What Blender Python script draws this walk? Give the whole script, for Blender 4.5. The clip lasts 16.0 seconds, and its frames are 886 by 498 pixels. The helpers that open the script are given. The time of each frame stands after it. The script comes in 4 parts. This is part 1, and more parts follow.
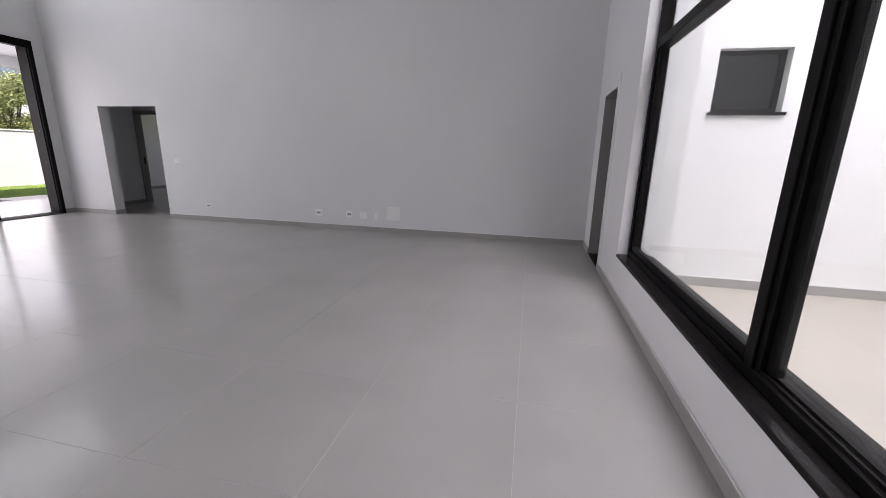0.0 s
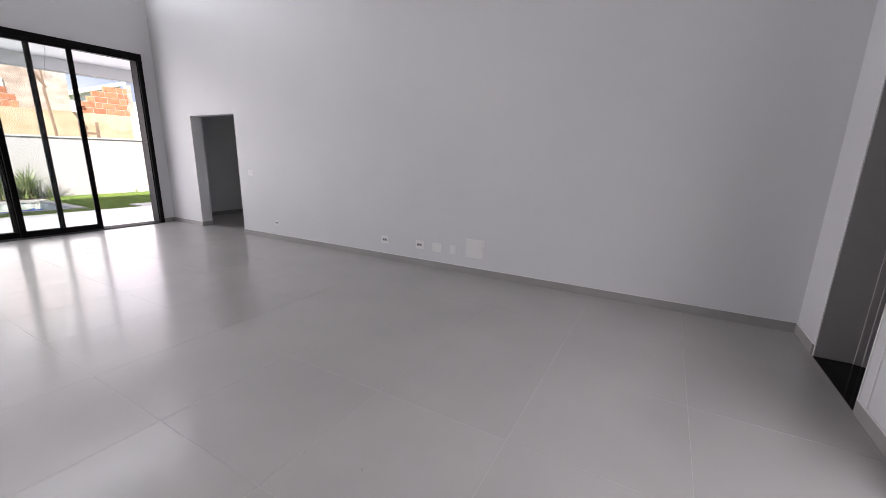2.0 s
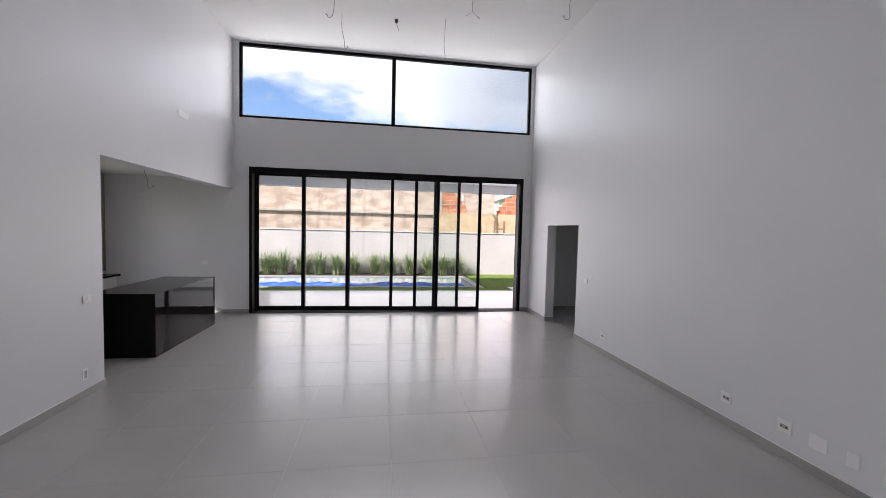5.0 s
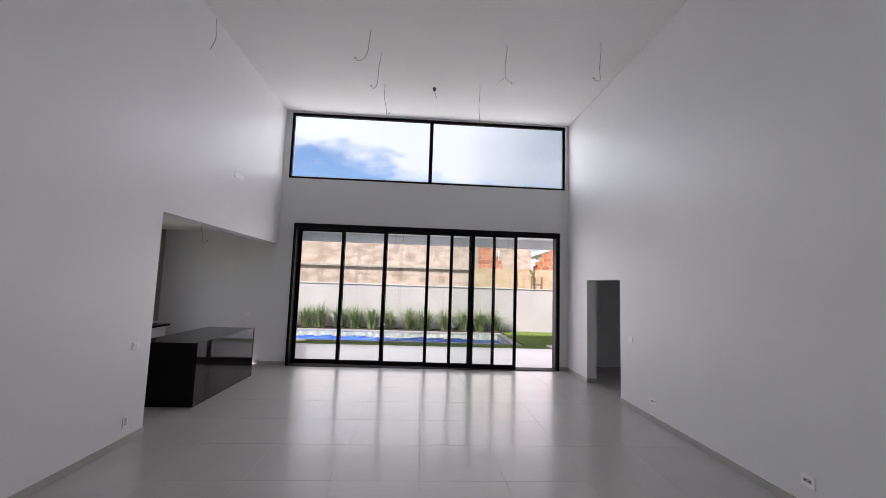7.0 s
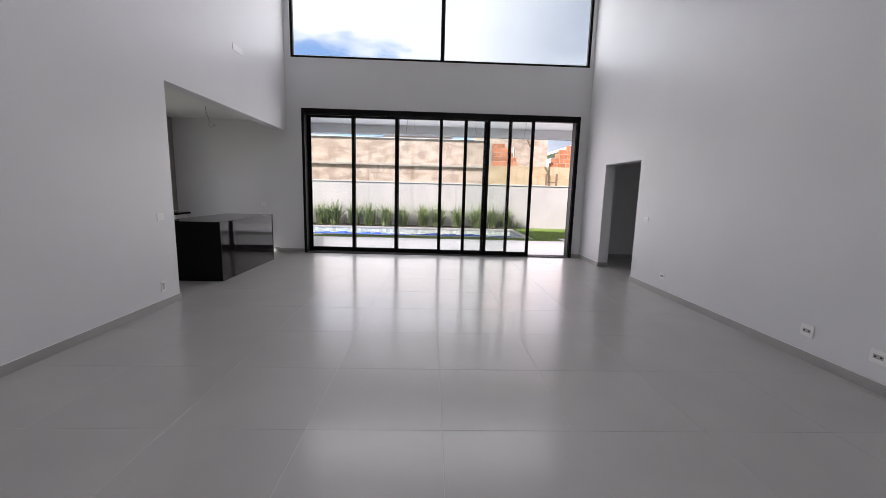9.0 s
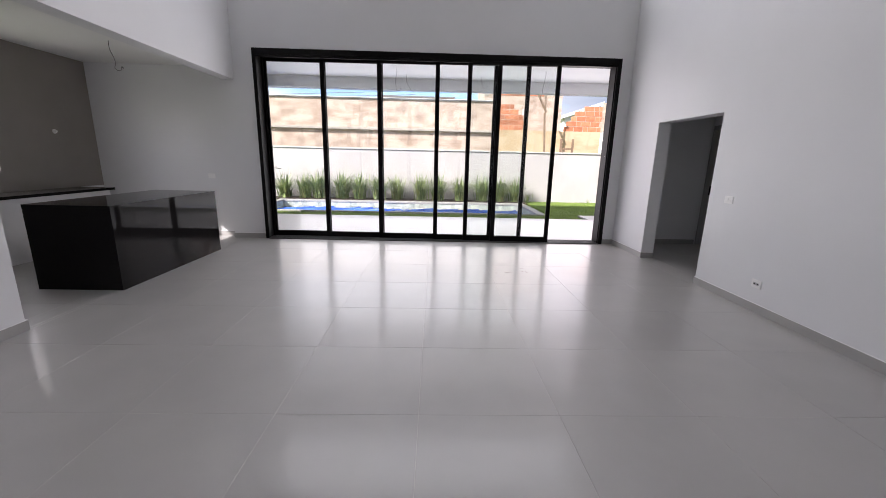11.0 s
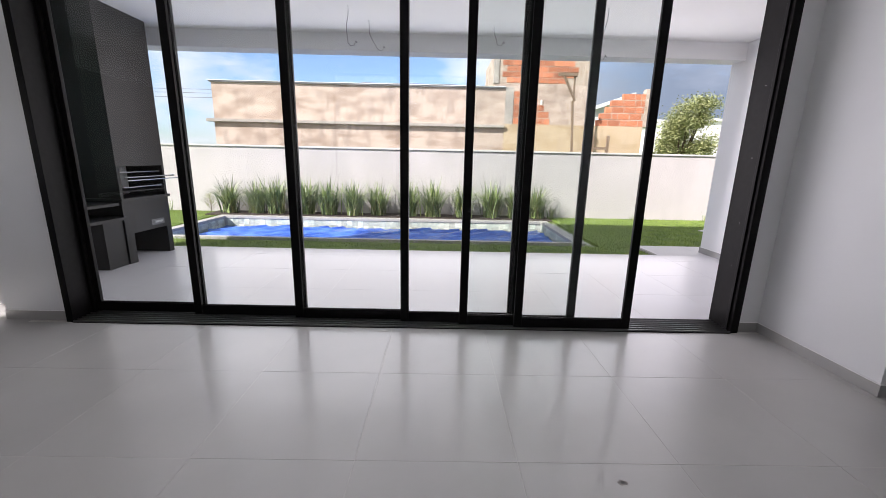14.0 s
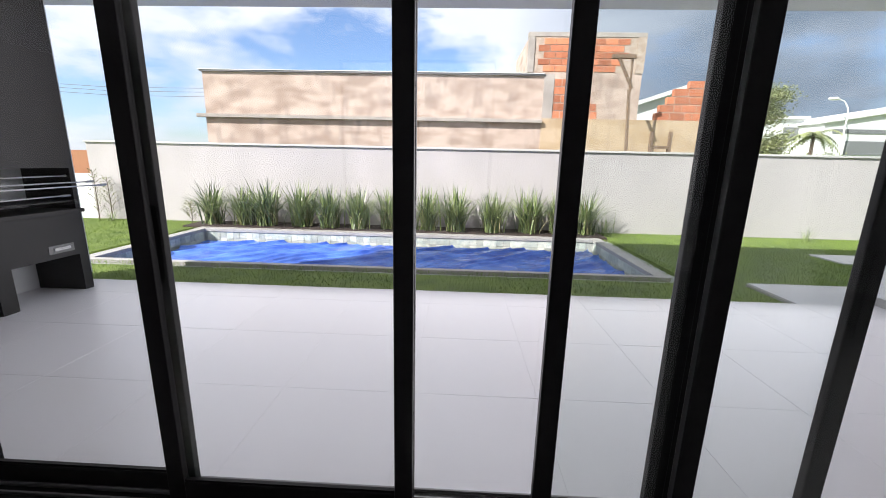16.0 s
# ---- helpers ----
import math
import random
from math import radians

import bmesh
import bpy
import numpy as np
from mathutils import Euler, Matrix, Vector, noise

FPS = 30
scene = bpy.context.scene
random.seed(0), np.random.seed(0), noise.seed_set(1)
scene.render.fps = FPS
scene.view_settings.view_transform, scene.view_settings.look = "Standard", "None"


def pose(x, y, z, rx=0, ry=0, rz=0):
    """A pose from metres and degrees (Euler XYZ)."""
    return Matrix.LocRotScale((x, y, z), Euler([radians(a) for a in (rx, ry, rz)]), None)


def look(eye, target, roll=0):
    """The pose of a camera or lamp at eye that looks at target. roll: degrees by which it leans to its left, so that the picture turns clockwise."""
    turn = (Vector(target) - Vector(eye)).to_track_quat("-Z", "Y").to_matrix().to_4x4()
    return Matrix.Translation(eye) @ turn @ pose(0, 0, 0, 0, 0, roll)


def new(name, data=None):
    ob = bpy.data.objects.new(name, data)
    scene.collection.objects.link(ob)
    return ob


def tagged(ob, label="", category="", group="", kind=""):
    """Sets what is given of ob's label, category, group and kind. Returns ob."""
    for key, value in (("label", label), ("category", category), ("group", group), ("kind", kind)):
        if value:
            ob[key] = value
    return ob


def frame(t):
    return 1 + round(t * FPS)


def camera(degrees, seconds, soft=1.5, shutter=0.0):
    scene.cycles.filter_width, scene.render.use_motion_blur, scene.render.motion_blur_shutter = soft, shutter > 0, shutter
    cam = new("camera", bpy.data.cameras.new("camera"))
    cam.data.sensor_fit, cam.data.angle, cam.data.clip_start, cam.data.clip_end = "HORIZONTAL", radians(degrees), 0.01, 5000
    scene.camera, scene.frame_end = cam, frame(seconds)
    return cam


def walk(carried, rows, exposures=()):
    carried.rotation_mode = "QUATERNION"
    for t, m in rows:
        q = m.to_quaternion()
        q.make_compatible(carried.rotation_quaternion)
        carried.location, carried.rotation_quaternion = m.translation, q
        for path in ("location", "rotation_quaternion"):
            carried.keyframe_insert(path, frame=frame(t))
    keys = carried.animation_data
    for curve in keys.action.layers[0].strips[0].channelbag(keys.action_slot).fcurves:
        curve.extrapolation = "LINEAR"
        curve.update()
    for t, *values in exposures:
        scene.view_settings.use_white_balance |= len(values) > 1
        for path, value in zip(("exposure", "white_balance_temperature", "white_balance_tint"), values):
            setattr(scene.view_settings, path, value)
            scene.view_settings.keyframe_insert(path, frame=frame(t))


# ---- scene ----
cam = camera(97.6, 16.0, soft=0.8)
PATH = [
    (0, (-0.178, 0.053, 1.348), (1.72, 0.466, 0.873), 1.3),
    (0.5, (0.38, 0.125, 1.362), (2.289, 0.462, 0.869), 1.4),
    (1, (0.901, 0.169, 1.428), (2.796, 0.565, 0.924), 1.3),
    (1.5, (1.383, 0.241, 1.445), (3.218, 0.865, 0.955), 1.2),
    (2, (1.778, 0.325, 1.445), (3.473, 1.281, 0.984), 1.2),
    (2.5, (2.005, 0.402, 1.475), (3.478, 1.681, 1.036), 1.3),
    (3, (2.241, 0.5, 1.519), (3.413, 2.067, 1.105), 1.0),
    (3.5, (2.402, 0.5, 1.585), (3.262, 2.267, 1.214), 1.3),
    (4, (2.491, 0.427, 1.688), (3.094, 2.308, 1.375), 1.3),
    (4.5, (2.493, 0.346, 1.82), (2.924, 2.286, 1.599), 1.5),
    (5, (2.534, 0.267, 1.959), (2.841, 2.241, 1.858), 1.4),
    (5.2, (2.54, 0.254, 1.952), (2.815, 2.234, 1.915), 1.6),
    (6.25, (2.556, 0.262, 1.965), (2.719, 2.245, 2.167), 1.75),
    (7.3, (2.585, 0.306, 1.882), (2.683, 2.298, 2.024), 1.9),
    (7.5, (2.602, 0.323, 1.845), (2.692, 2.319, 1.941), 1.9),
    (8, (2.617, 0.35, 1.723), (2.694, 2.348, 1.683), 1.8),
    (8.5, (2.596, 0.321, 1.603), (2.662, 2.311, 1.422), 1.6),
    (9, (2.537, 0.332, 1.489), (2.604, 2.309, 1.194), 1.5),
    (9.2, (2.554, 0.377, 1.462), (2.613, 2.349, 1.133), 1.4),
    (10.35, (2.650, 1.430, 1.475), (2.705, 3.381, 1.039), 1.4),
    (11.5, (2.783, 2.849, 1.498), (2.834, 4.796, 1.044), 1.3),
    (12, (2.895, 3.477, 1.509), (2.941, 5.423, 1.049), 1.4),
    (12.5, (2.959, 4.115, 1.51), (2.999, 6.063, 1.06), 1.3),
    (13, (3.041, 4.74, 1.527), (3.077, 6.688, 1.076), 1.4),
    (13.5, (3.062, 5.354, 1.519), (3.086, 7.304, 1.073), 1.2),
    (14.5, (3.029, 6.506, 1.52), (3.05, 8.456, 1.078), 1.3),
    (15, (3.009, 7.083, 1.517), (3.022, 9.033, 1.073), 1.3),
    (15.5, (2.964, 7.637, 1.52), (2.948, 9.588, 1.081), 1.3),
    (16, (2.932, 8.052, 1.505), (2.855, 10.002, 1.070), 1.3),
]
walk(cam, [(t, look(eye, target, roll)) for t, eye, target, roll in PATH], [(0, 1.22, 6500, 19), (1.5, 1.42, 6500, 19), (2.5, 1.42, 6500, 19), (3.5, 1.22, 6500, 18), (5, 1.02, 6480, 18), (7.5, 0.85, 6480, 18), (9, 0.98, 6480, 18), (11.5, 1.24, 6480, 19), (13, 1.24, 6470, 19), (14, 1.0, 6450, 18), (15.2, 1.0, 6400, 17), (16, 0.97, 6400, 18)])

# ---- world, sun, exposure ----
SUN = Vector((0.74, 0.60, -0.72)).normalized()      # the way the sunlight travels
SUN_UP = math.asin(-SUN.z)
SUN_TURN = math.atan2(-SUN.x, -SUN.y)
world = bpy.data.worlds.new("sky")
scene.world = world
world.use_nodes = True
wn, wl = world.node_tree.nodes, world.node_tree.links
wn.clear()
w_out = wn.new("ShaderNodeOutputWorld")
w_bg = wn.new("ShaderNodeBackground")
w_sky = wn.new("ShaderNodeTexSky")
w_sky.sky_type = "NISHITA"
w_sky.sun_disc = False
w_sky.sun_elevation = SUN_UP
w_sky.sun_rotation = SUN_TURN
w_bg.inputs["Strength"].default_value = 0.13
w_co = wn.new("ShaderNodeTexCoord")
w_map = wn.new("ShaderNodeMapping")
w_map.inputs["Scale"].default_value = (1.0, 1.0, 2.6)
w_map.inputs["Location"].default_value = (0.3, 0.1, 0.35)
w_no = wn.new("ShaderNodeTexNoise")
w_no.inputs["Scale"].default_value = 2.6
w_no.inputs["Detail"].default_value = 10.0
w_no.inputs["Roughness"].default_value = 0.60
w_rp = wn.new("ShaderNodeValToRGB")
w_rp.color_ramp.elements[0].position = 0.44
w_rp.color_ramp.elements[1].position = 0.57
w_mix = wn.new("ShaderNodeMixRGB")
w_tone = wn.new("ShaderNodeMixRGB")
w_tone.inputs[1].default_value = (4.8, 5.05, 5.4, 1)      # lit cloud
w_tone.inputs[2].default_value = (2.6, 2.9, 3.4, 1)      # rain cloud
w_sep = wn.new("ShaderNodeSeparateXYZ")
w_east = wn.new("ShaderNodeMapRange")
w_east.inputs["From Min"].default_value, w_east.inputs["From Max"].default_value = 0.10, 0.48
w_n2 = wn.new("ShaderNodeTexNoise")
w_n2.inputs["Scale"].default_value, w_n2.inputs["Detail"].default_value = 1.7, 5.0
w_add = wn.new("ShaderNodeMath")
w_add.operation = "MULTIPLY_ADD"
w_add.inputs[1].default_value, w_add.inputs[2].default_value = 1.1, -0.35
w_sum = wn.new("ShaderNodeMath")
w_sum.use_clamp = True
wl.new(w_co.outputs["Generated"], w_sep.inputs["Vector"])
wl.new(w_sep.outputs["X"], w_east.inputs["Value"])
wl.new(w_map.outputs["Vector"], w_n2.inputs["Vector"])
wl.new(w_n2.outputs["Fac"], w_add.inputs[0])
wl.new(w_add.outputs[0], w_sum.inputs[0])
wl.new(w_east.outputs["Result"], w_sum.inputs[1])
wl.new(w_sum.outputs[0], w_tone.inputs["Fac"])
wl.new(w_tone.outputs["Color"], w_mix.inputs[2])
wl.new(w_co.outputs["Generated"], w_map.inputs["Vector"])
wl.new(w_map.outputs["Vector"], w_no.inputs["Vector"])
wl.new(w_no.outputs["Fac"], w_rp.inputs["Fac"])
wl.new(w_rp.outputs["Color"], w_mix.inputs["Fac"])
w_high = wn.new("ShaderNodeMapRange")                   # more cloud higher up
w_high.inputs["From Min"].default_value, w_high.inputs["From Max"].default_value = 0.22, 0.40
w_high.inputs["To Max"].default_value = 0.24
w_lift = wn.new("ShaderNodeMath")
wl.new(w_sep.outputs["Z"], w_high.inputs["Value"])
wl.new(w_high.outputs["Result"], w_lift.inputs[0])
wl.new(w_no.outputs["Fac"], w_lift.inputs[1])
wl.new(w_lift.outputs[0], w_rp.inputs["Fac"])
w_soft = wn.new("ShaderNodeMixRGB")
w_soft.blend_type = "MULTIPLY"
w_soft.inputs["Fac"].default_value = 1.0
w_soft.inputs[2].default_value = (0.70, 0.79, 0.93, 1)
w_storm = wn.new("ShaderNodeMixRGB")
w_storm.inputs[2].default_value = (1.20, 1.52, 1.98, 1)
w_cut = wn.new("ShaderNodeMath")
w_cut.operation = "MULTIPLY"
w_cut.inputs[1].default_value = 0.85
wl.new(w_sky.outputs["Color"], w_soft.inputs[1])
wl.new(w_soft.outputs["Color"], w_mix.inputs[1])
wl.new(w_mix.outputs["Color"], w_storm.inputs[1])
w_n3 = wn.new("ShaderNodeTexNoise")
w_n3.inputs["Scale"].default_value, w_n3.inputs["Detail"].default_value = 3.2, 6.0
w_var = wn.new("ShaderNodeMapRange")
w_var.inputs["From Min"].default_value, w_var.inputs["From Max"].default_value = 0.62, 0.42
w_var.inputs["To Min"].default_value, w_var.inputs["To Max"].default_value = 0.45, 1.15
w_prod = wn.new("ShaderNodeMath")
w_prod.operation = "MULTIPLY"
wl.new(w_map.outputs["Vector"], w_n3.inputs["Vector"])
wl.new(w_n3.outputs["Fac"], w_var.inputs["Value"])
wl.new(w_east.outputs["Result"], w_prod.inputs[0])
wl.new(w_var.outputs["Result"], w_prod.inputs[1])
wl.new(w_prod.outputs[0], w_cut.inputs[0])
wl.new(w_cut.outputs[0], w_storm.inputs["Fac"])
wl.new(w_storm.outputs["Color"], w_bg.inputs["Color"])
wl.new(w_bg.outputs["Background"], w_out.inputs["Surface"])

sun_data = bpy.data.lights.new("sun", "SUN")
sun_data.energy, sun_data.angle, sun_data.color = 4.6, radians(0.6), (1.0, 0.965, 0.92)
sun = new("sun", sun_data)
sun.matrix_world = look((-20, -20, 20), Vector((-20, -20, 20)) + SUN)


def window_light(name, at, towards, width, height, watts, colour=(1.0, 0.965, 0.99)):
    """An added area lamp at an opening, to raise the daylight indoors."""
    data = bpy.data.lights.new(name, "AREA")
    data.shape, data.size, data.size_y, data.energy, data.color = "RECTANGLE", width, height, watts, colour
    ob = new(name, data)
    ob.matrix_world = look(at, towards)
    return ob


window_light("patio_daylight", (3.3, 12.44, 1.60), (3.3, 5.0, 1.30), 8.2, 3.0, 60)
window_light("sliding_door_daylight", (2.75, 9.612, 1.58), (2.75, 5.0, 1.58), 6.05, 3.0, 22)
window_light("clerestory_daylight", (2.72, 9.75, 5.10), (2.72, 5.0, 2.6), 6.4, 1.45, 42)
# lamp out of view above the courtyard, added to replace the walled-off sky
window_light("courtyard_fill_light", (0.2, -2.6, 8.0), (0.2, -2.6, 0), 6.5, 2.8, 290)
window_light("kitchen_daylight", (-3.52, 7.07, 1.78), (-1.2, 9.2, 0.0), 1.3, 1.0, 5)
# added lamp in an unseen window gap, to light the far room
window_light("bedroom_fill_light", (12.42, 10.45, 1.6), (8, 10.45, 1.2), 2.2, 1.35, 2.8, (1.0, 0.94, 0.97))

# ---- materials ----
def material(name, colour, rough=0.6, metal=0.0, second=None, scale=4.0, detail=4.0, contrast=(0.35, 0.65), bump=0.0, bump_scale=60.0,
             rough_var=0.0, stretch=(1, 1, 1), per_object=0.0, spec=0.5, coat=0.0, coat_rough=0.1, per_island=False):
    """A painted, stone or plant surface: two tones mixed by noise, with grain, uneven gloss and fine relief."""
    m = bpy.data.materials.new(name)
    m.use_nodes = True
    n, k = m.node_tree.nodes, m.node_tree.links
    b = n["Principled BSDF"]
    b.inputs["Roughness"].default_value, b.inputs["Metallic"].default_value = rough, metal
    b.inputs["Specular IOR Level"].default_value = spec
    b.inputs["Coat Weight"].default_value, b.inputs["Coat Roughness"].default_value = coat, coat_rough
    mp = n.new("ShaderNodeMapping")
    mp.inputs["Scale"].default_value = stretch
    geo = n.new("ShaderNodeNewGeometry")
    k.new(geo.outputs["Position"], mp.inputs["Vector"])
    no = n.new("ShaderNodeTexNoise")
    no.inputs["Scale"].default_value, no.inputs["Detail"].default_value = scale, detail
    k.new(mp.outputs["Vector"], no.inputs["Vector"])
    rp = n.new("ShaderNodeValToRGB")
    second = second or tuple(c * 0.88 for c in colour)
    rp.color_ramp.elements[0].position, rp.color_ramp.elements[1].position = contrast
    rp.color_ramp.elements[0].color, rp.color_ramp.elements[1].color = (*second, 1), (*colour, 1)
    k.new(geo.outputs["Random Per Island"] if per_island else no.outputs["Fac"], rp.inputs["Fac"])
    out = rp.outputs["Color"]
    if per_object:
        inf = n.new("ShaderNodeObjectInfo")
        mr = n.new("ShaderNodeMapRange")
        mr.inputs["To Min"].default_value, mr.inputs["To Max"].default_value = 1 - per_object, 1 + per_object
        k.new(inf.outputs["Random"], mr.inputs["Value"])
        hs = n.new("ShaderNodeHueSaturation")
        k.new(mr.outputs["Result"], hs.inputs["Value"])
        k.new(out, hs.inputs["Color"])
        out = hs.outputs["Color"]
    k.new(out, b.inputs["Base Color"])
    if rough_var:
        mr = n.new("ShaderNodeMapRange")
        mr.inputs["To Min"].default_value, mr.inputs["To Max"].default_value = rough - rough_var, rough + rough_var
        n2 = n.new("ShaderNodeTexNoise")
        n2.inputs["Scale"].default_value, n2.inputs["Detail"].default_value = scale * 0.6, 3
        k.new(mp.outputs["Vector"], n2.inputs["Vector"])
        k.new(n2.outputs["Fac"], mr.inputs["Value"])
        k.new(mr.outputs["Result"], b.inputs["Roughness"])
    if bump:
        n3 = n.new("ShaderNodeTexNoise")
        n3.inputs["Scale"].default_value, n3.inputs["Detail"].default_value = bump_scale, 5
        k.new(mp.outputs["Vector"], n3.inputs["Vector"])
        bu = n.new("ShaderNodeBump")
        bu.inputs["Strength"].default_value, bu.inputs["Distance"].default_value = bump, 0.01
        k.new(n3.outputs["Fac"], bu.inputs["Height"])
        k.new(bu.outputs["Normal"], b.inputs["Normal"])
    return m


def glass_material(name, tint=(0.96, 0.98, 0.97), gloss=1.0):
    m = bpy.data.materials.new(name)
    m.use_nodes = True
    n, k = m.node_tree.nodes, m.node_tree.links
    n.remove(n["Principled BSDF"])
    out = n["Material Output"]
    tr, gl, mx, lw = (n.new("ShaderNodeBsdfTransparent"), n.new("ShaderNodeBsdfGlossy"), n.new("ShaderNodeMixShader"), n.new("ShaderNodeLayerWeight"))
    tr.inputs["Color"].default_value = (*tint, 1)
    gl.inputs["Roughness"].default_value = 0.0
    pw, ma = n.new("ShaderNodeMath"), n.new("ShaderNodeMath")
    pw.operation, ma.operation = "POWER", "MULTIPLY_ADD"
    pw.inputs[1].default_value, ma.inputs[1].default_value, ma.inputs[2].default_value = 5.0, 0.9, 0.035 * gloss
    k.new(lw.outputs["Facing"], pw.inputs[0])
    k.new(pw.outputs[0], ma.inputs[0])
    k.new(ma.outputs[0], mx.inputs["Fac"])
    k.new(tr.outputs["BSDF"], mx.inputs[1])
    k.new(gl.outputs["BSDF"], mx.inputs[2])
    k.new(mx.outputs["Shader"], out.inputs["Surface"])
    return m


def stained(name, pale, mid, dark):
    """Raw plaster: cloudy patches of two tones with rain streaks that run down it."""
    m = material(name, pale, 0.95, second=mid, scale=1.5, detail=13, contrast=(0.36, 0.60), bump=0.5, bump_scale=14, stretch=(1, 1, 2.2))
    n, k = m.node_tree.nodes, m.node_tree.links
    b = n["Principled BSDF"]
    base = b.inputs["Base Color"].links[0].from_socket
    geo, mp, no, rp, mx = n.new("ShaderNodeNewGeometry"), n.new("ShaderNodeMapping"), n.new("ShaderNodeTexNoise"), n.new("ShaderNodeValToRGB"), n.new("ShaderNodeMixRGB")
    mp.inputs["Scale"].default_value = (3.2, 3.2, 0.9)
    no.inputs["Scale"].default_value, no.inputs["Detail"].default_value = 1.3, 12
    rp.color_ramp.elements[0].position, rp.color_ramp.elements[1].position = 0.52, 0.68
    rp.color_ramp.elements[1].color = (0.45, 0.45, 0.45, 1)
    mx.inputs[2].default_value = (*dark, 1)
    k.new(geo.outputs["Position"], mp.inputs["Vector"])
    k.new(mp.outputs["Vector"], no.inputs["Vector"])
    k.new(no.outputs["Fac"], rp.inputs["Fac"])
    k.new(rp.outputs["Color"], mx.inputs["Fac"])
    k.new(base, mx.inputs[1])
    k.new(mx.outputs["Color"], b.inputs["Base Color"])
    return m


PAINT = material("grey_wall_paint", (0.715, 0.722, 0.730), 0.40, second=(0.69, 0.697, 0.705), scale=0.9, bump=0.10, bump_scale=2.2, spec=0.4, rough_var=0.08)
PAINT_WHITE = material("white_wall_paint", (0.80, 0.80, 0.80), 0.6, second=(0.76, 0.76, 0.76), scale=1.2, bump=0.06, bump_scale=140)
CEILING = material("ceiling_paint", (0.80, 0.80, 0.79), 0.8, second=(0.77, 0.77, 0.76), scale=1.0, bump=0.05, bump_scale=120)
PORCELAIN = material("grey_porcelain", (0.392, 0.386, 0.372), 0.42, second=(0.362, 0.356, 0.344), scale=1.6, detail=8, rough_var=0.05, per_object=0.018, bump=0.012, bump_scale=9, spec=0.62, coat=0.44, coat_rough=0.14)
SKIRT = material("grey_porcelain_skirting", (0.355, 0.348, 0.336), 0.3, second=(0.325, 0.318, 0.308), scale=2.5, detail=6)
GROUT = material("pale_grout", (0.58, 0.56, 0.53), 0.8, scale=12)
GROUT_PATIO = material("grey_patio_grout", (0.46, 0.45, 0.45), 0.8, scale=12)
PATIO_TILE = material("pale_patio_porcelain", (0.575, 0.565, 0.58), 0.30, second=(0.56, 0.55, 0.565), scale=1.5, detail=7, rough_var=0.03, per_object=0.015)
COURT_TILE = material("beige_courtyard_porcelain", (0.46, 0.42, 0.37), 0.4, second=(0.42, 0.385, 0.34), scale=2.0, detail=7, per_object=0.03)
BLACK_ALU = material("black_aluminium", (0.009, 0.0085, 0.0085), 0.42, second=(0.007, 0.0065, 0.0065), scale=20, spec=0.07)
TRACK_ALU = material("dull_dark_aluminium", (0.16, 0.16, 0.16), 0.4, metal=0.7, scale=14)
GRANITE = material("polished_black_granite", (0.006, 0.006, 0.006), 0.025, second=(0.014, 0.013, 0.013), scale=260, detail=2, contrast=(0.5, 0.7), spec=0.07)
DARK_STONE = material("dark_grey_stone", (0.027, 0.026, 0.0255), 0.5, second=(0.020, 0.0195, 0.019), scale=3, detail=8, spec=0.3)
CHARCOAL = material("sooty_metal_and_hole_black", (0.012, 0.011, 0.010), 0.7, scale=8)
STEEL = material("brushed_steel", (0.42, 0.42, 0.42), 0.38, metal=1.0, scale=30)
WHITE_PLASTIC = material("white_switch_plastic", (0.82, 0.82, 0.81), 0.3, scale=6, second=(0.80, 0.80, 0.79))
GREY_PLASTIC = material("grey_socket_insert", (0.42, 0.42, 0.42), 0.4, scale=10)
WIRE = material("grey_cable", (0.20, 0.20, 0.20), 0.5, scale=30)
WIRE_DARK = material("dark_cable", (0.05, 0.05, 0.055), 0.5, scale=30)
DOOR_GREY = material("grey_door_lacquer", (0.34, 0.335, 0.33), 0.4, scale=3, second=(0.32, 0.315, 0.31))
TAUPE_TILE = material("taupe_wall_porcelain", (0.30, 0.275, 0.25), 0.35, second=(0.27, 0.25, 0.225), scale=1.5, detail=7)
GREEN_A = material("dark_green_glazed_tile", (0.022, 0.20, 0.155), 0.22, scale=4)
GREEN_B = material("pale_green_glazed_tile", (0.20, 0.40, 0.35), 0.22, scale=4)
GARDEN_WALL = material("pale_textured_render", (0.515, 0.478, 0.470), 0.9, second=(0.455, 0.425, 0.415), scale=1.3, detail=8, bump=0.5, bump_scale=45, stretch=(1, 1, 0.5))
CAP_STONE = material("grey_coping_stone", (0.58, 0.57, 0.55), 0.7, scale=3, detail=8, bump=0.2, bump_scale=30)
POOL_COPING = material("pale_grey_pool_coping", (0.42, 0.40, 0.37), 0.6, second=(0.34, 0.325, 0.30), scale=4, detail=8)
POOL_TILE = material("grey_green_pool_stone", (0.62, 0.63, 0.53), 0.45, second=(0.42, 0.47, 0.41), scale=9, detail=5, per_object=0.25)
POOL_GROUT = material("pool_grout", (0.46, 0.47, 0.43), 0.8, scale=8)
# the two blues also paint light and dark streaks of the folds
TARP = material("blue_bubble_cover", (0.11, 0.25, 0.74), 0.09, second=(0.035, 0.10, 0.46), scale=1.8, detail=6, rough_var=0.1, bump=0.5, bump_scale=5, stretch=(1.0, 2.2, 1))
SOIL = material("dark_mulch", (0.075, 0.05, 0.04), 0.95, second=(0.03, 0.022, 0.018), scale=25, detail=6, bump=1.0, bump_scale=40)
LAWN = material("lawn_ground", (0.165, 0.225, 0.040), 0.9, second=(0.085, 0.13, 0.022), scale=3.5, detail=9, bump=0.8, bump_scale=60)
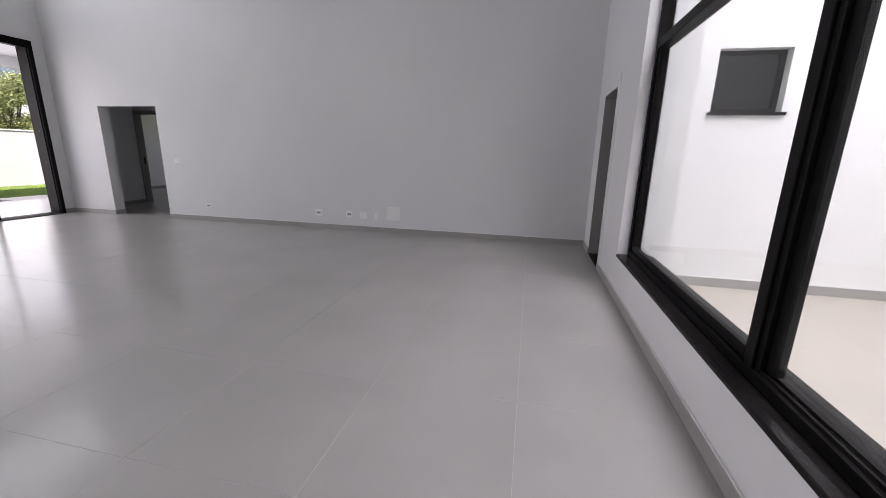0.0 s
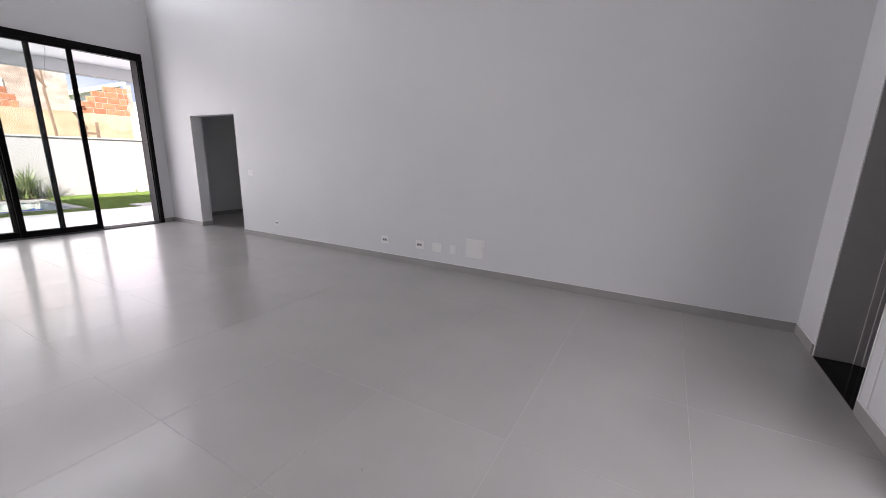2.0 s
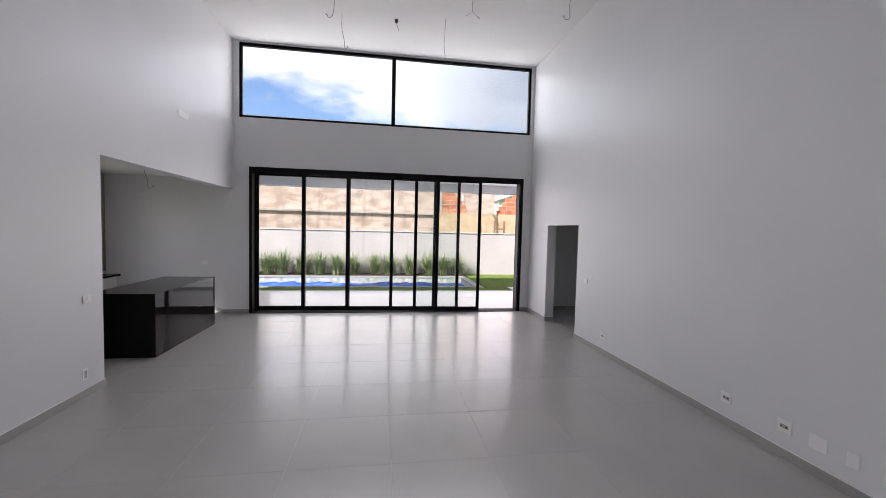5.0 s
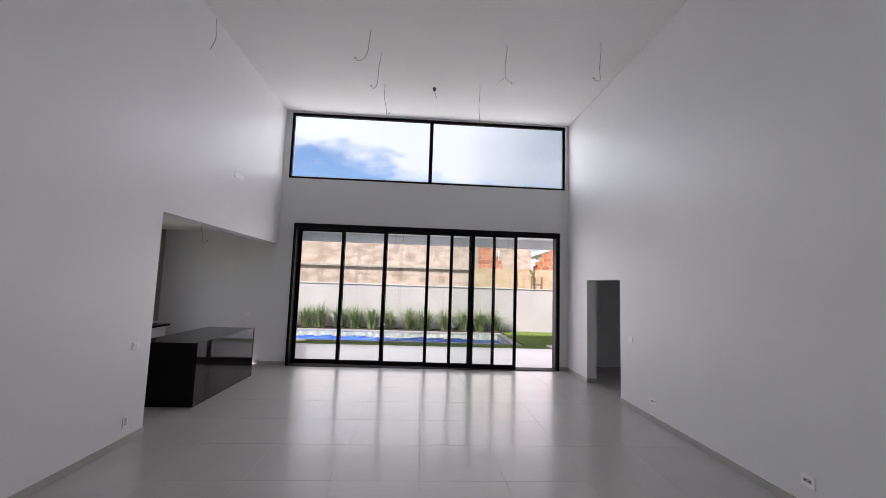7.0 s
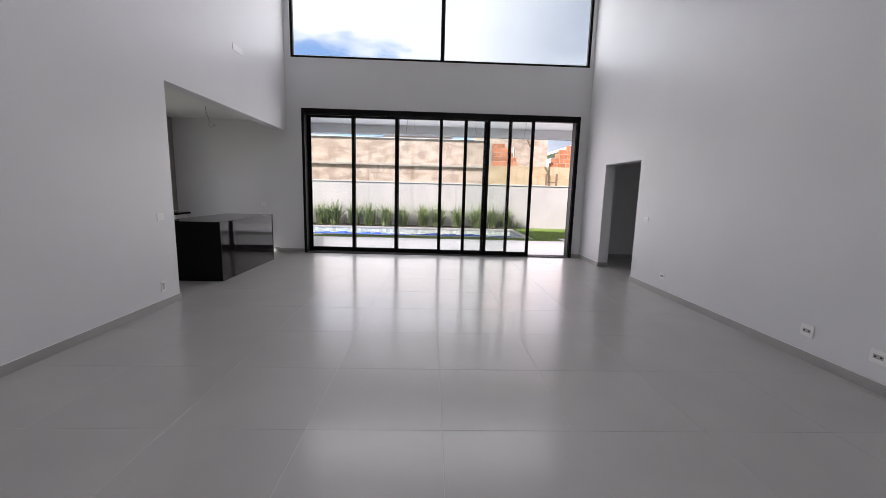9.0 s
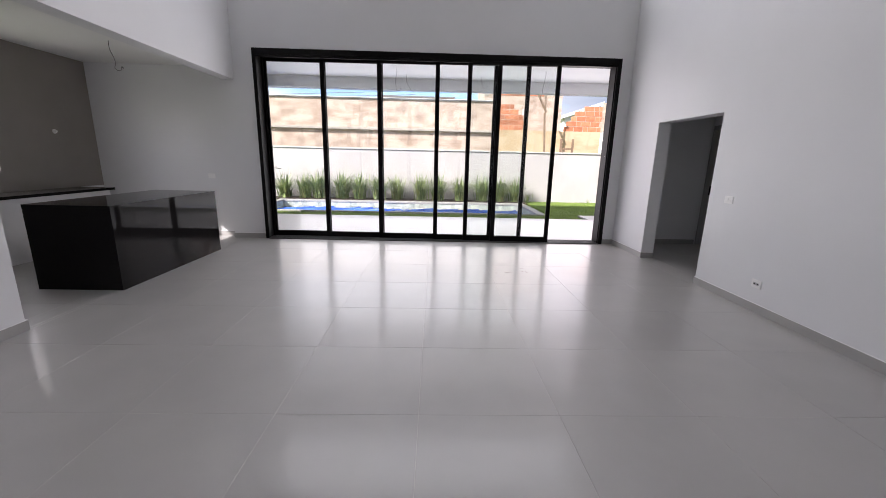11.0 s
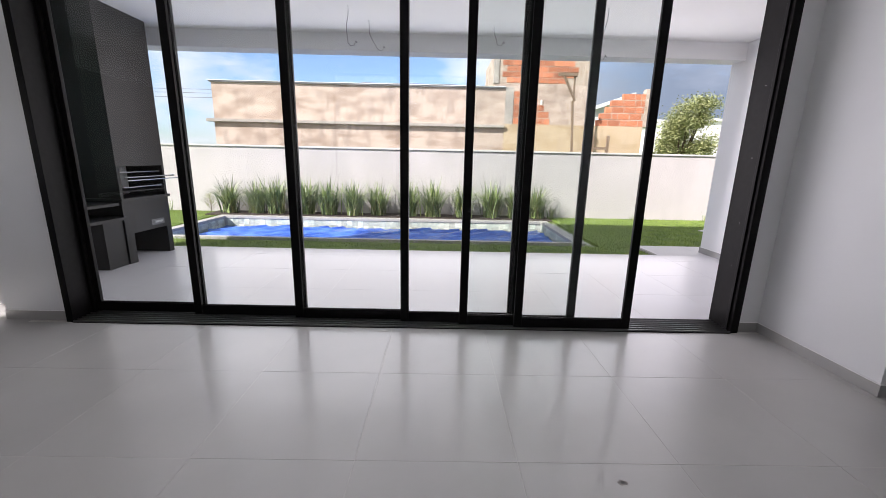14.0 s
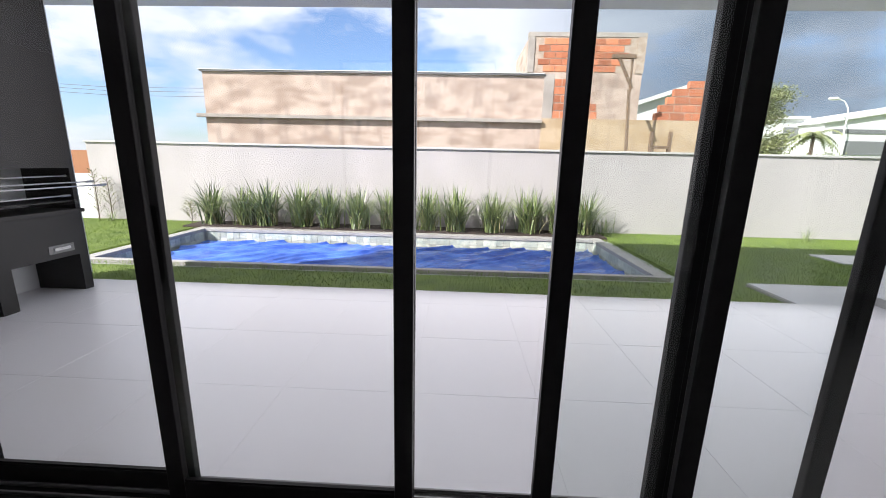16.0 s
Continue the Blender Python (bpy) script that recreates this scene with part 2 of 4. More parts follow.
BLADE = material("lawn_blades", (0.25, 0.35, 0.060), 0.7, second=(0.13, 0.21, 0.034), scale=2.2, detail=9)
LEAF = material("strap_leaf", (0.30, 0.37, 0.13), 0.38, second=(0.050, 0.090, 0.030), scale=16, detail=4, contrast=(0.15, 0.95), per_island=True)
LEAF_DRY = material("dry_strap_leaf", (0.26, 0.23, 0.10), 0.6, scale=9)
TREE_LEAF = material("tree_leaf", (0.40, 0.42, 0.18), 0.7, second=(0.19, 0.22, 0.09), scale=3, detail=5)
BARK = material("bark", (0.12, 0.085, 0.06), 0.9, scale=8, detail=8, bump=0.6, bump_scale=20)
PLASTER = stained("raw_beige_plaster", (0.58, 0.46, 0.385), (0.38, 0.285, 0.225), (0.25, 0.20, 0.17))
PLASTER_YELLOW = stained("raw_yellow_plaster", (0.56, 0.43, 0.29), (0.46, 0.335, 0.20), (0.36, 0.27, 0.18))
CONCRETE = material("raw_concrete", (0.46, 0.415, 0.37), 0.95, second=(0.31, 0.28, 0.25), scale=2.5, detail=9, bump=0.4, bump_scale=18)
BRICK = material("orange_hollow_brick", (0.60, 0.225, 0.115), 0.9, second=(0.46, 0.16, 0.08), scale=5, detail=6, per_object=0.30, bump=0.3, bump_scale=25)
MORTAR = material("rough_mortar", (0.54, 0.45, 0.375), 0.95, second=(0.38, 0.29, 0.22), scale=6, bump=0.6, bump_scale=20)
WHITE_OUT = material("white_exterior_render", (0.80, 0.80, 0.79), 0.85, second=(0.74, 0.74, 0.73), scale=0.8, detail=6)
WINDOW_GREY = material("far_window_glass", (0.22, 0.225, 0.23), 0.25, scale=2)
ROOF_DARK = material("grey_metal_roof", (0.20, 0.20, 0.21), 0.5, scale=1)
BROWN_RENDER = material("brown_wall_render", (0.42, 0.20, 0.10), 0.9, second=(0.36, 0.17, 0.085), scale=2, detail=7, bump=0.3, bump_scale=30)
TIMBER = material("weathered_timber", (0.26, 0.175, 0.115), 0.9, second=(0.17, 0.12, 0.08), scale=3, stretch=(8, 8, 1), detail=6)
DRIED_MUD = material("dried_grey_mud", (0.34, 0.32, 0.30), 0.9, scale=40)
GLASS = glass_material("clear_glass")
GLASS_TINT = glass_material("dark_tinted_glass", (0.18, 0.20, 0.20))


# ---- builders ----
def box(bm, x0, y0, z0, x1, y1, z1, bevel=0.0):
    vs = [bm.verts.new(p) for p in ((x0, y0, z0), (x1, y0, z0), (x1, y1, z0), (x0, y1, z0), (x0, y0, z1), (x1, y0, z1), (x1, y1, z1), (x0, y1, z1))]
    fs = [bm.faces.new([vs[i] for i in q]) for q in ((3, 2, 1, 0), (4, 5, 6, 7), (0, 1, 5, 4), (1, 2, 6, 5), (2, 3, 7, 6), (3, 0, 4, 7))]
    if bevel:
        es = {e for f in fs for e in f.edges}
        bmesh.ops.bevel(bm, geom=list(es), offset=bevel, segments=2, affect="EDGES", profile=0.5)


def boxes(*rows, bevel=0.0):
    bm = bmesh.new()
    for r in rows:
        box(bm, *r, bevel=bevel)
    return bm


def tube(bm, points, radius, sides=6):
    """A round bar through the points, its ends closed."""
    rings = []
    for i, p in enumerate(points):
        a, b = points[max(i - 1, 0)], points[min(i + 1, len(points) - 1)]
        way = (Vector(b) - Vector(a)).normalized()
        side = way.cross(Vector((0.31, 0.9, 0.29))).normalized()
        up = way.cross(side)
        r = radius[i] if isinstance(radius, (list, tuple)) else radius
        rings.append([bm.verts.new(Vector(p) + (side * math.cos(q) + up * math.sin(q)) * r) for q in [2 * math.pi * j / sides for j in range(sides)]])
    for u, v in zip(rings, rings[1:]):
        for j in range(sides):
            bm.faces.new((u[j], u[(j + 1) % sides], v[(j + 1) % sides], v[j]))
    bm.faces.new(rings[0][::-1])
    bm.faces.new(rings[-1])


def mesh_of(name, bm, mat, smooth=False):
    me = bpy.data.meshes.new(name)
    bmesh.ops.recalc_face_normals(bm, faces=bm.faces)
    bm.to_mesh(me)
    bm.free()
    me.materials.append(mat)
    if smooth:
        for p in me.polygons:
            p.use_smooth = True
    return me


def part(name, bm, mat, parent=None, label="", smooth=False):
    ob = new(name, mesh_of(name, bm, mat, smooth))
    ob.parent = parent
    return tagged(ob, label)


def piece(name, me, parent, at, turn=(0, 0, 0)):
    ob = new(name, me)
    ob.parent = parent
    ob.location, ob.rotation_euler = at, turn
    return ob


def thing(name, label, category, group="", at=(0, 0, 0)):
    ob = new(name)
    ob.location = at
    return tagged(ob, label, category, group)


def setting(name, bm, mat, label="", category=""):
    return tagged(part(name, bm, mat), label, category, kind="structure")


# ---- the shell of the house ----
XR, XL, YN, YS, H = 6.09, -0.71, 9.35, -0.84, 5.90
KX, KY, KH = -3.30, 9.50, 2.96
wall_east = setting("wall_east", boxes((XR, -1.14, 0, XR + .2, 6.953, H), (XR, 6.953, 2.10, XR + .2, 8.30, H), (XR, 8.30, 0, XR + .2, YN, H)),
                    PAINT, "tall light grey painted wall with a passage cut through it", "wall")
wall_north = setting("wall_north", boxes((-0.95, YN, 0, -0.36, 9.60, 4.28), (-0.95, YN, 4.28, -0.58, 9.60, H), (5.87, YN, 0, XR + .2, 9.60, 4.28), (6.01, YN, 4.28, XR + .2, 9.60, H),
                     (-0.36, YN, 3.22, 5.87, 9.60, 4.28), (-0.58, YN, 5.87, 6.01, 9.60, H)), PAINT, "grey painted wall around the sliding doors and high window", "wall")
wall_south = setting("wall_south", boxes((-0.93, -1.14, 0, -0.60, YS, H), (-0.60, -1.14, 0, 3.84, YS, 0.40), (-0.60, -1.14, 4.30, 3.84, YS, H), (3.84, -1.14, 0, 4.80, YS, H),
                     (4.80, -1.14, 2.14, 5.60, YS, H), (5.60, -1.14, 0, XR, YS, H)), PAINT, "light grey wall with a courtyard window and a doorway", "wall")
wall_west = setting("wall_west", boxes((-0.93, YS, 0, XL, 5.35, H), (-0.93, 5.35, 2.725, XL, YN, H)), PAINT, "tall grey wall ending at the open kitchen", "wall")
ceiling = setting("ceiling", boxes((-0.95, -1.16, H, XR + .22, 9.62, H + 0.25)), CEILING, "high white painted ceiling", "ceiling")
wall_kitchen_north = setting("wall_kitchen_north", boxes((KX, KY, 0, -0.95, KY + .2, 4.2)), PAINT, "light grey kitchen end wall beside the sliding doors", "wall")
wall_kitchen_west = setting("wall_kitchen_west", boxes((KX - .2, 3.6, 0, KX, 6.3, 4.2), (KX - .2, 7.846, 0, KX, KY + .2, 4.2), (KX - .2, 6.3, 0, KX, 7.846, 1.20), (KX - .2, 6.3, 2.37, KX, 7.846, 4.2)),
                            PAINT, "kitchen side wall with a window above the counter", "wall")
wall_kitchen_south = setting("wall_kitchen_south", boxes((KX, 3.6, 0, -0.93, 3.8, 4.2)), PAINT, "plain grey wall closing the kitchen", "wall")
ceiling_kitchen = setting("ceiling_kitchen", boxes((KX, 3.8, KH, -0.93, KY, KH + 0.2)), CEILING, "lower white kitchen ceiling", "ceiling")
wall_hall_north = setting("wall_hall_north", boxes((6.29, 9.49, 0, 7.78, 9.60, 3.4)), PAINT, "grey end wall of the unlit hall", "wall")
wall_hall_east = setting("wall_hall_east", boxes((7.78, 0.7, 0, 7.93, 8.54, 2.6), (7.78, 8.54, 2.14, 7.93, 9.47, 2.6), (7.78, 9.47, 0, 7.93, 9.60, 2.6)), PAINT, "grey hall wall with a doorway to the empty room", "wall")
wall_hall_south = setting("wall_hall_south", boxes((6.29, 0.5, 0, 7.93, 0.7, 2.6)), PAINT, "grey wall closing the hall", "wall")
ceiling_hall = setting("ceiling_hall", boxes((6.29, 0.5, 2.6, 7.93, 9.49, 2.8)), CEILING, "white hall ceiling", "ceiling")
# the gap in the x = 12.2 wall is unseen, added to light the room
wall_bedroom = setting("wall_bedroom", boxes((7.78, 9.60, 0, 8.0, 12.75, 3.4), (8.0, 12.45, 0, 12.4, 12.65, 2.8), (12.2, 6.6, 0, 12.4, 9.3, 2.8), (12.2, 9.3, 0, 12.4, 11.6, 0.9),
                       (12.2, 9.3, 2.3, 12.4, 11.6, 2.8), (12.2, 11.6, 0, 12.4, 12.45, 2.8), (7.93, 6.6, 0, 12.2, 6.8, 2.8)), PAINT_WHITE, "white walls of the empty room past the hall", "wall")
ceiling_bedroom = setting("ceiling_bedroom", boxes((8.0, 6.6, 2.8, 12.4, 12.65, 3.0)), CEILING, "white ceiling of the empty room", "ceiling")
wall_store = setting("wall_store", boxes((4.42, -4.2, 0, 4.62, -2.28, 4.6), (4.42, -2.28, 0, 4.62, -1.66, 1.785), (4.42, -2.28, 2.40, 4.62, -1.66, 4.6), (4.42, -1.66, 0, 4.62, -1.14, 4.6), (4.62, -3.6, 0, 6.29, -3.4, 2.8),
                     (6.09, -3.4, 0, 6.29, -1.14, 2.8)), PAINT_WHITE, "white courtyard wall with a small high window", "wall")
ceiling_store = setting("ceiling_store", boxes((4.62, -3.4, 2.6, 6.09, -1.14, 2.8)), CEILING, "plain ceiling of the back room", "ceiling")
# out of view; added this tall to block the sun from the courtyard window
wall_court_sunblock = setting("wall_court_sunblock", boxes((-3.2, -4.4, 0, 4.62, -4.2, 8.2), (-3.4, -4.4, 0, -3.2, -1.14, 8.2), (-3.2, -1.34, 0, -0.93, -1.14, 6.2)), PAINT_WHITE, "unseen tall white walls added to keep sun out of the courtyard", "wall")
wall_patio = setting("wall_patio", boxes((-2.05, 9.70, 0, -1.85, 12.75, 3.92)), PAINT_WHITE, "white patio side wall behind the barbecue", "wall")
ceiling_patio = setting("ceiling_patio", boxes((-1.85, 9.60, 3.40, 7.78, 12.45, 3.60)), CEILING, "white patio ceiling", "ceiling")
# the stretch past x = 8 is unseen, added to shade the right lawn
beam_patio = setting("beam_patio", boxes((-2.25, 12.45, 3.15, 8.0, 12.75, 3.92), (8.0, 12.45, 3.0, 12.4, 12.75, 3.92)), PAINT_WHITE, "white roof beam along the patio edge", "beam")


# baseboards
def skirting(name, *rows):
    s = setting(name, boxes(*rows), SKIRT, "low grey porcelain baseboard along the wall", "baseboard")
    part("caulk_bead", boxes(*[(x0 + .002, y0 + .002, z1, x1 - .002, y1 - .002, z1 + 0.006) for x0, y0, z0, x1, y1, z1 in rows]), PAINT_WHITE, s, "white caulk bead")
    return s


B, T = 0.088, 0.013
skirting("baseboard_east", (XR - T, YS + T, 0, XR, 6.953, B), (XR - T, 8.30, 0, XR, YN - T, B), (XR - T, 6.953, 0, XR + .2, 6.953 + T, B), (XR - T, 8.30 - T, 0, XR + .2, 8.30, B))
skirting("baseboard_south", (5.62, YS, 0, XR, YS + T, B), (XL, YS, 0, 4.78, YS + T, B))
skirting("baseboard_west", (XL, YS + T, 0, XL + T, 5.35, B), (-0.93, 5.35, 0, XL + T, 5.35 + T, B))
skirting("baseboard_north", (-0.95, YN - T, 0, -0.36, YN, B), (5.87, YN - T, 0, XR - T, YN, B))
skirting("baseboard_kitchen", (KX, KY - T, 0, -0.95, KY, B))
skirting("baseboard_hall", (6.29, 9.49 - T, 0, 7.75, 9.49, B), (7.78 - T, 4.4, 0, 7.78, 8.49, B))
skirting("baseboard_bedroom", (8.0, 12.45 - T, 0, 12.2, 12.45, B), (8.0, 9.6, 0, 8.0 + T, 12.4, B))
skirting("baseboard_court", (4.42 - T, -4.2, 0, 4.42, -1.14, 0.10))
skirting("baseboard_patio", (7.78 - T, 9.60, 0, 7.78, 12.75, 0.10), (7.78 - T, 12.75, 0, 8.0, 12.75 + T, 0.10))

# floors: a bed of grout, the tiles are laid on it at the end
floor = setting("floor", boxes((-0.93, YS, -0.12, XR, 9.33, -0.0013), (KX, 3.8, -0.12, -0.93, KY, -0.0013), (XR, 6.953, -0.12, XR + .2, 8.30, -0.0013)), GROUT, "glossy grey porcelain tile floor with thin pale joints", "floor")
floor_hall = setting("floor_hall", boxes((6.29, 0.7, -0.12, 7.93, 9.49, -0.0013), (7.93, 6.8, -0.12, 12.2, 12.45, -0.0013)), GROUT, "grey tile floor of the hall and the empty room", "floor")
floor_court = setting("floor_court", boxes((-3.2, -4.2, -0.12, 4.42, -1.14, -0.0013), (4.62, -3.4, -0.12, 6.09, -1.14, -0.0013)), GROUT, "beige courtyard tile floor", "floor")
floor_patio = setting("floor_patio", boxes((-2.05, 9.585, -0.14, 7.78, 12.48, -0.0013), (6.87, 12.48, -0.14, 12.6, 13.26, -0.0013)), GROUT_PATIO, "pale patio tile floor", "floor")


# ---- sliding doors to the patio ----
def sliding_panel(x0, x1, y):
    """One tall leaf in its track: four rails round a pane."""
    p = thing("sliding_glass_door", "tall black aluminium sliding glass door leaf in its track", "sliding door", "sliding doors to the patio")
    z0, z1, w, d = 0.022, 3.13, 0.074, 0.034
    part("stile", boxes((x0, y - d / 2, z0, x0 + w, y + d / 2, z1), bevel=0.004), BLACK_ALU, p)
    part("stile", boxes((x1 - w, y - d / 2, z0, x1, y + d / 2, z1), bevel=0.004), BLACK_ALU, p)
    part("rail", boxes((x0 + w, y - d / 2, z0, x1 - w, y + d / 2, z0 + 0.088), bevel=0.004), BLACK_ALU, p)
    part("rail", boxes((x0 + w, y - d / 2, z1 - 0.062, x1 - w, y + d / 2, z1), bevel=0.004), BLACK_ALU, p)
    part("glazing_bead", boxes((x0 + w, y - 0.008, z0 + 0.088, x1 - w, y + 0.008, z0 + 0.097)), BLACK_ALU, p)
    pane = part("pane", boxes((x0 + w - .004, y - 0.004, z0 + 0.08, x1 - w + .004, y + 0.004, z1 - 0.055)), GLASS, p)
    pane.visible_shadow = False
    part("pull_groove", boxes((x1 - w * 0.62, y - d / 2 - 0.003, 0.95, x1 - w * 0.38, y - d / 2 + 0.001, 1.25), bevel=0.001), BLACK_ALU, p)
    return p


TRACK_Y = [9.545, 9.500, 9.455, 9.410, 9.365, 9.320]
LEAF_X = [(-0.300, 0.785), (0.700, 1.785), (1.690, 2.775), (2.700, 3.785), (3.255, 4.340), (3.762, 4.845)]
leaves = [sliding_panel(a, b, y) for (a, b), y in zip(LEAF_X, TRACK_Y)]
part("interlock", boxes((3.785, 9.396, 0.03, 3.835, 9.404, 3.12)), BLACK_ALU, leaves[3])
frame_patio = thing("sliding_door_frame", "deep black aluminium frame of the patio sliding doors with a ribbed threshold", "door frame")
part("jamb", boxes((-0.36, 9.295, 0, -0.30, 9.60, 3.22), (-0.30, 9.50, 0, -0.27, 9.585, 3.14), bevel=0.003), BLACK_ALU, frame_patio)
part("jamb", boxes((5.80, 9.295, 0, 5.87, 9.60, 3.22), (5.785, 9.33, 0.02, 5.80, 9.36, 3.14), bevel=0.003), BLACK_ALU, frame_patio)
part("head", boxes((-0.30, 9.295, 3.12, 5.80, 9.60, 3.22), (-0.30, 9.298, 3.085, 5.80, 9.312, 3.12), bevel=0.003), BLACK_ALU, frame_patio)
part("sill", boxes((-0.30, 9.285, -0.03, 5.80, 9.585, 0.004)), BLACK_ALU, frame_patio)
for i in range(7):
    part("track_rib", boxes((-0.30, 9.292 + 0.0455 * i, 0.004, 5.80, 9.302 + 0.0455 * i, 0.020), bevel=0.002), TRACK_ALU, frame_patio)
for z in (0.62, 1.02, 1.6, 2.2):
    part("screw", boxes((5.797, 9.43, z, 5.801, 9.436, z + 0.006)), STEEL, frame_patio)

# high window above the sliding doors
clerestory = thing("clerestory_window", "wide black-framed fixed window high above the sliding doors", "window")
cx0, cx1, cz0, cz1 = -0.58, 6.01, 4.28, 5.87
part("frame", boxes((cx0, 9.38, cz0, cx1, 9.45, cz0 + 0.05), (cx0, 9.38, cz1 - 0.06, cx1, 9.45, cz1), (cx0, 9.38, cz0 + .05, cx0 + 0.055, 9.45, cz1 - .06), (cx1 - 0.055, 9.38, cz0 + .05, cx1, 9.45, cz1 - .06)), BLACK_ALU, clerestory)
part("mullion", boxes((2.68, 9.375, cz0 + .05, 2.765, 9.455, cz1 - .06), bevel=0.004), BLACK_ALU, clerestory)
for a, b in ((cx0 + .055, 2.68), (2.765, cx1 - .055)):
    q = part("pane", boxes((a, 9.411, cz0 + .05, b, 9.419, cz1 - .06)), GLASS, clerestory)
    q.visible_shadow = False
part("outer_sill", boxes((cx0, 9.46, cz0, cx1, 9.72, cz0 + 0.085), bevel=0.005), WHITE_OUT, clerestory, "white outer window sill")

# window to the courtyard
court_window = thing("courtyard_window", "large black aluminium window on a dark granite sill", "window")
wx0, wx1, wz0, wz1, wy = -0.60, 3.84, 0.425, 4.30, -0.985
part("sill", boxes((wx0, -1.17, 0.40, wx1, YS, 0.425), (wx0, YS, 0.40, wx1, YS + 0.006, 0.425), bevel=0.003), GRANITE, court_window, "polished black granite sill")
part("frame", boxes((wx0, wy - .05, wz0, wx1, wy + .05, wz0 + .05), (wx0, wy - .05, wz1 - .06, wx1, wy + .05, wz1), (wx1 - .06, wy - .05, wz0 + .05, wx1, wy + .05, wz1 - .06),
     (wx0, wy - .05, wz0 + .05, wx0 + .06, wy + .05, wz1 - .06), bevel=0.003), BLACK_ALU, court_window)
part("track", boxes((wx0 + .06, wy - .012, wz0 + .05, wx1 - .06, wy - .004, wz0 + .065), (wx0 + .06, wy + .020, wz0 + .05, wx1 - .06, wy + .028, wz0 + .065)), BLACK_ALU, court_window)
part("transom", boxes((wx0 + .06, wy - .05, 2.27, wx1 - .06, wy + .05, 2.345), bevel=0.003), BLACK_ALU, court_window)
part("mullion", boxes((1.555, wy - .045, wz0 + .05, 1.685, wy + .034, wz1 - .06), (1.59, wy + .034, wz0 + .05, 1.65, wy + .048, wz1 - .06), bevel=0.004), BLACK_ALU, court_window)
part("sash_stile", boxes((1.50, wy - .03, wz0 + .065, 1.555, wy + .01, 2.27), bevel=0.003), BLACK_ALU, court_window)
part("sash_stile", boxes((wx1 - .105, wy + .0, wz0 + .065, wx1 - .06, wy + .035, 2.27), bevel=0.003), BLACK_ALU, court_window)
part("sash_rail", boxes((1.685, wy + .0, wz0 + .065, wx1 - .105, wy + .035, wz0 + .11), bevel=0.003), BLACK_ALU, court_window)
for a, b, c, d in ((1.685, wx1 - .06, wz0 + .06, 2.27), (wx0 + .06, 1.555, wz0 + .06, 2.27), (1.685, wx1 - .06, 2.345, wz1 - .06), (wx0 + .06, 1.555, 2.345, wz1 - .06)):
    q = part("pane", boxes((a, wy - .004, c, b, wy + .004, d)), GLASS, court_window)
    q.visible_shadow = False
part("outer_reveal", boxes((wx1, -1.30, 0, 4.42, -1.14, 4.6)), PAINT_WHITE, court_window, "white outer wall return")

# small high window across the courtyard
store_window = thing("small_window", "small square window with a dark frame, half open, in the courtyard wall", "window")
part("frame", boxes((4.52, -2.28, 1.815, 4.57, -1.66, 1.86), (4.52, -2.28, 2.36, 4.57, -1.66, 2.40), (4.52, -2.28, 1.86, 4.57, -2.23, 2.36), (4.52, -1.70, 1.86, 4.57, -1.66, 2.36), bevel=0.003), BLACK_ALU, store_window)
q = part("pane", boxes((4.542, -2.23, 1.86, 4.548, -1.70, 2.36)), GLASS_TINT, store_window)
part("sill", boxes((4.385, -2.31, 1.785, 4.60, -1.63, 1.815), bevel=0.003), GRANITE, store_window)

# doorway in the back wall
door_back = thing("doorway", "doorway with a grey lacquered lining, white edging and black granite threshold", "doorway")
part("lining", boxes((5.585, -1.14, 0, 5.60, YS + .002, 2.14), bevel=0.002), DOOR_GREY, door_back)
part("lining", boxes((4.80, -1.14, 0, 4.815, YS + .002, 2.14), bevel=0.002), DOOR_GREY, door_back)
part("lining", boxes((4.815, -1.14, 2.125, 5.585, YS + .002, 2.14), bevel=0.002), DOOR_GREY, door_back)
part("door_stop", boxes((5.555, -1.135, 0, 5.585, -1.10, 2.10), bevel=0.003), DOOR_GREY, door_back)
part("door_stop", boxes((5.568, -1.10, 0, 5.585, -1.06, 2.11), bevel=0.003), DOOR_GREY, door_back)
part("strike_plate", boxes((5.560, -1.098, 0.98, 5.568, -1.070, 1.14), bevel=0.001), STEEL, door_back)
part("edging", boxes((5.60, YS, B, 5.612, YS + 0.006, 2.152), (4.788, YS, 0, 4.80, YS + 0.006, 2.152), (4.80, YS, 2.14, 5.60, YS + 0.006, 2.152)), WHITE_PLASTIC, door_back)
part("edging_strip", boxes((4.672, YS, 0.088, 4.682, YS + 0.008, 2.25)), WHITE_PLASTIC, door_back)
part("threshold", boxes((4.815, -1.14, -0.003, 5.585, YS + .004, 0.006), bevel=0.002), GRANITE, door_back)
part("door_leaf", boxes((5.54, -2.0, 0.01, 5.58, -1.16, 2.11), bevel=0.003), DOOR_GREY, door_back)

# door between the hall and the empty room
door_hall = thing("hall_door", "white open door in a grey lining past the dark hall", "door")
part("jamb", boxes((7.76, 9.445, 0, 7.94, 9.47, 2.14), (7.76, 8.54, 0, 7.94, 8.565, 2.14), (7.76, 8.565, 2.115, 7.94, 9.445, 2.14), bevel=0.002), DOOR_GREY, door_hall, "grey door lining")
part("architrave", boxes((7.765, 8.495, 0, 7.78, 8.54, 2.19), (7.765, 8.54, 2.14, 7.78, 9.47, 2.19), bevel=0.003), DOOR_GREY, door_hall, "grey architrave")
part("leaf", boxes((7.96, 8.52, 0.01, 8.78, 8.56, 2.10), bevel=0.003), PAINT_WHITE, door_hall)
lev = bmesh.new()
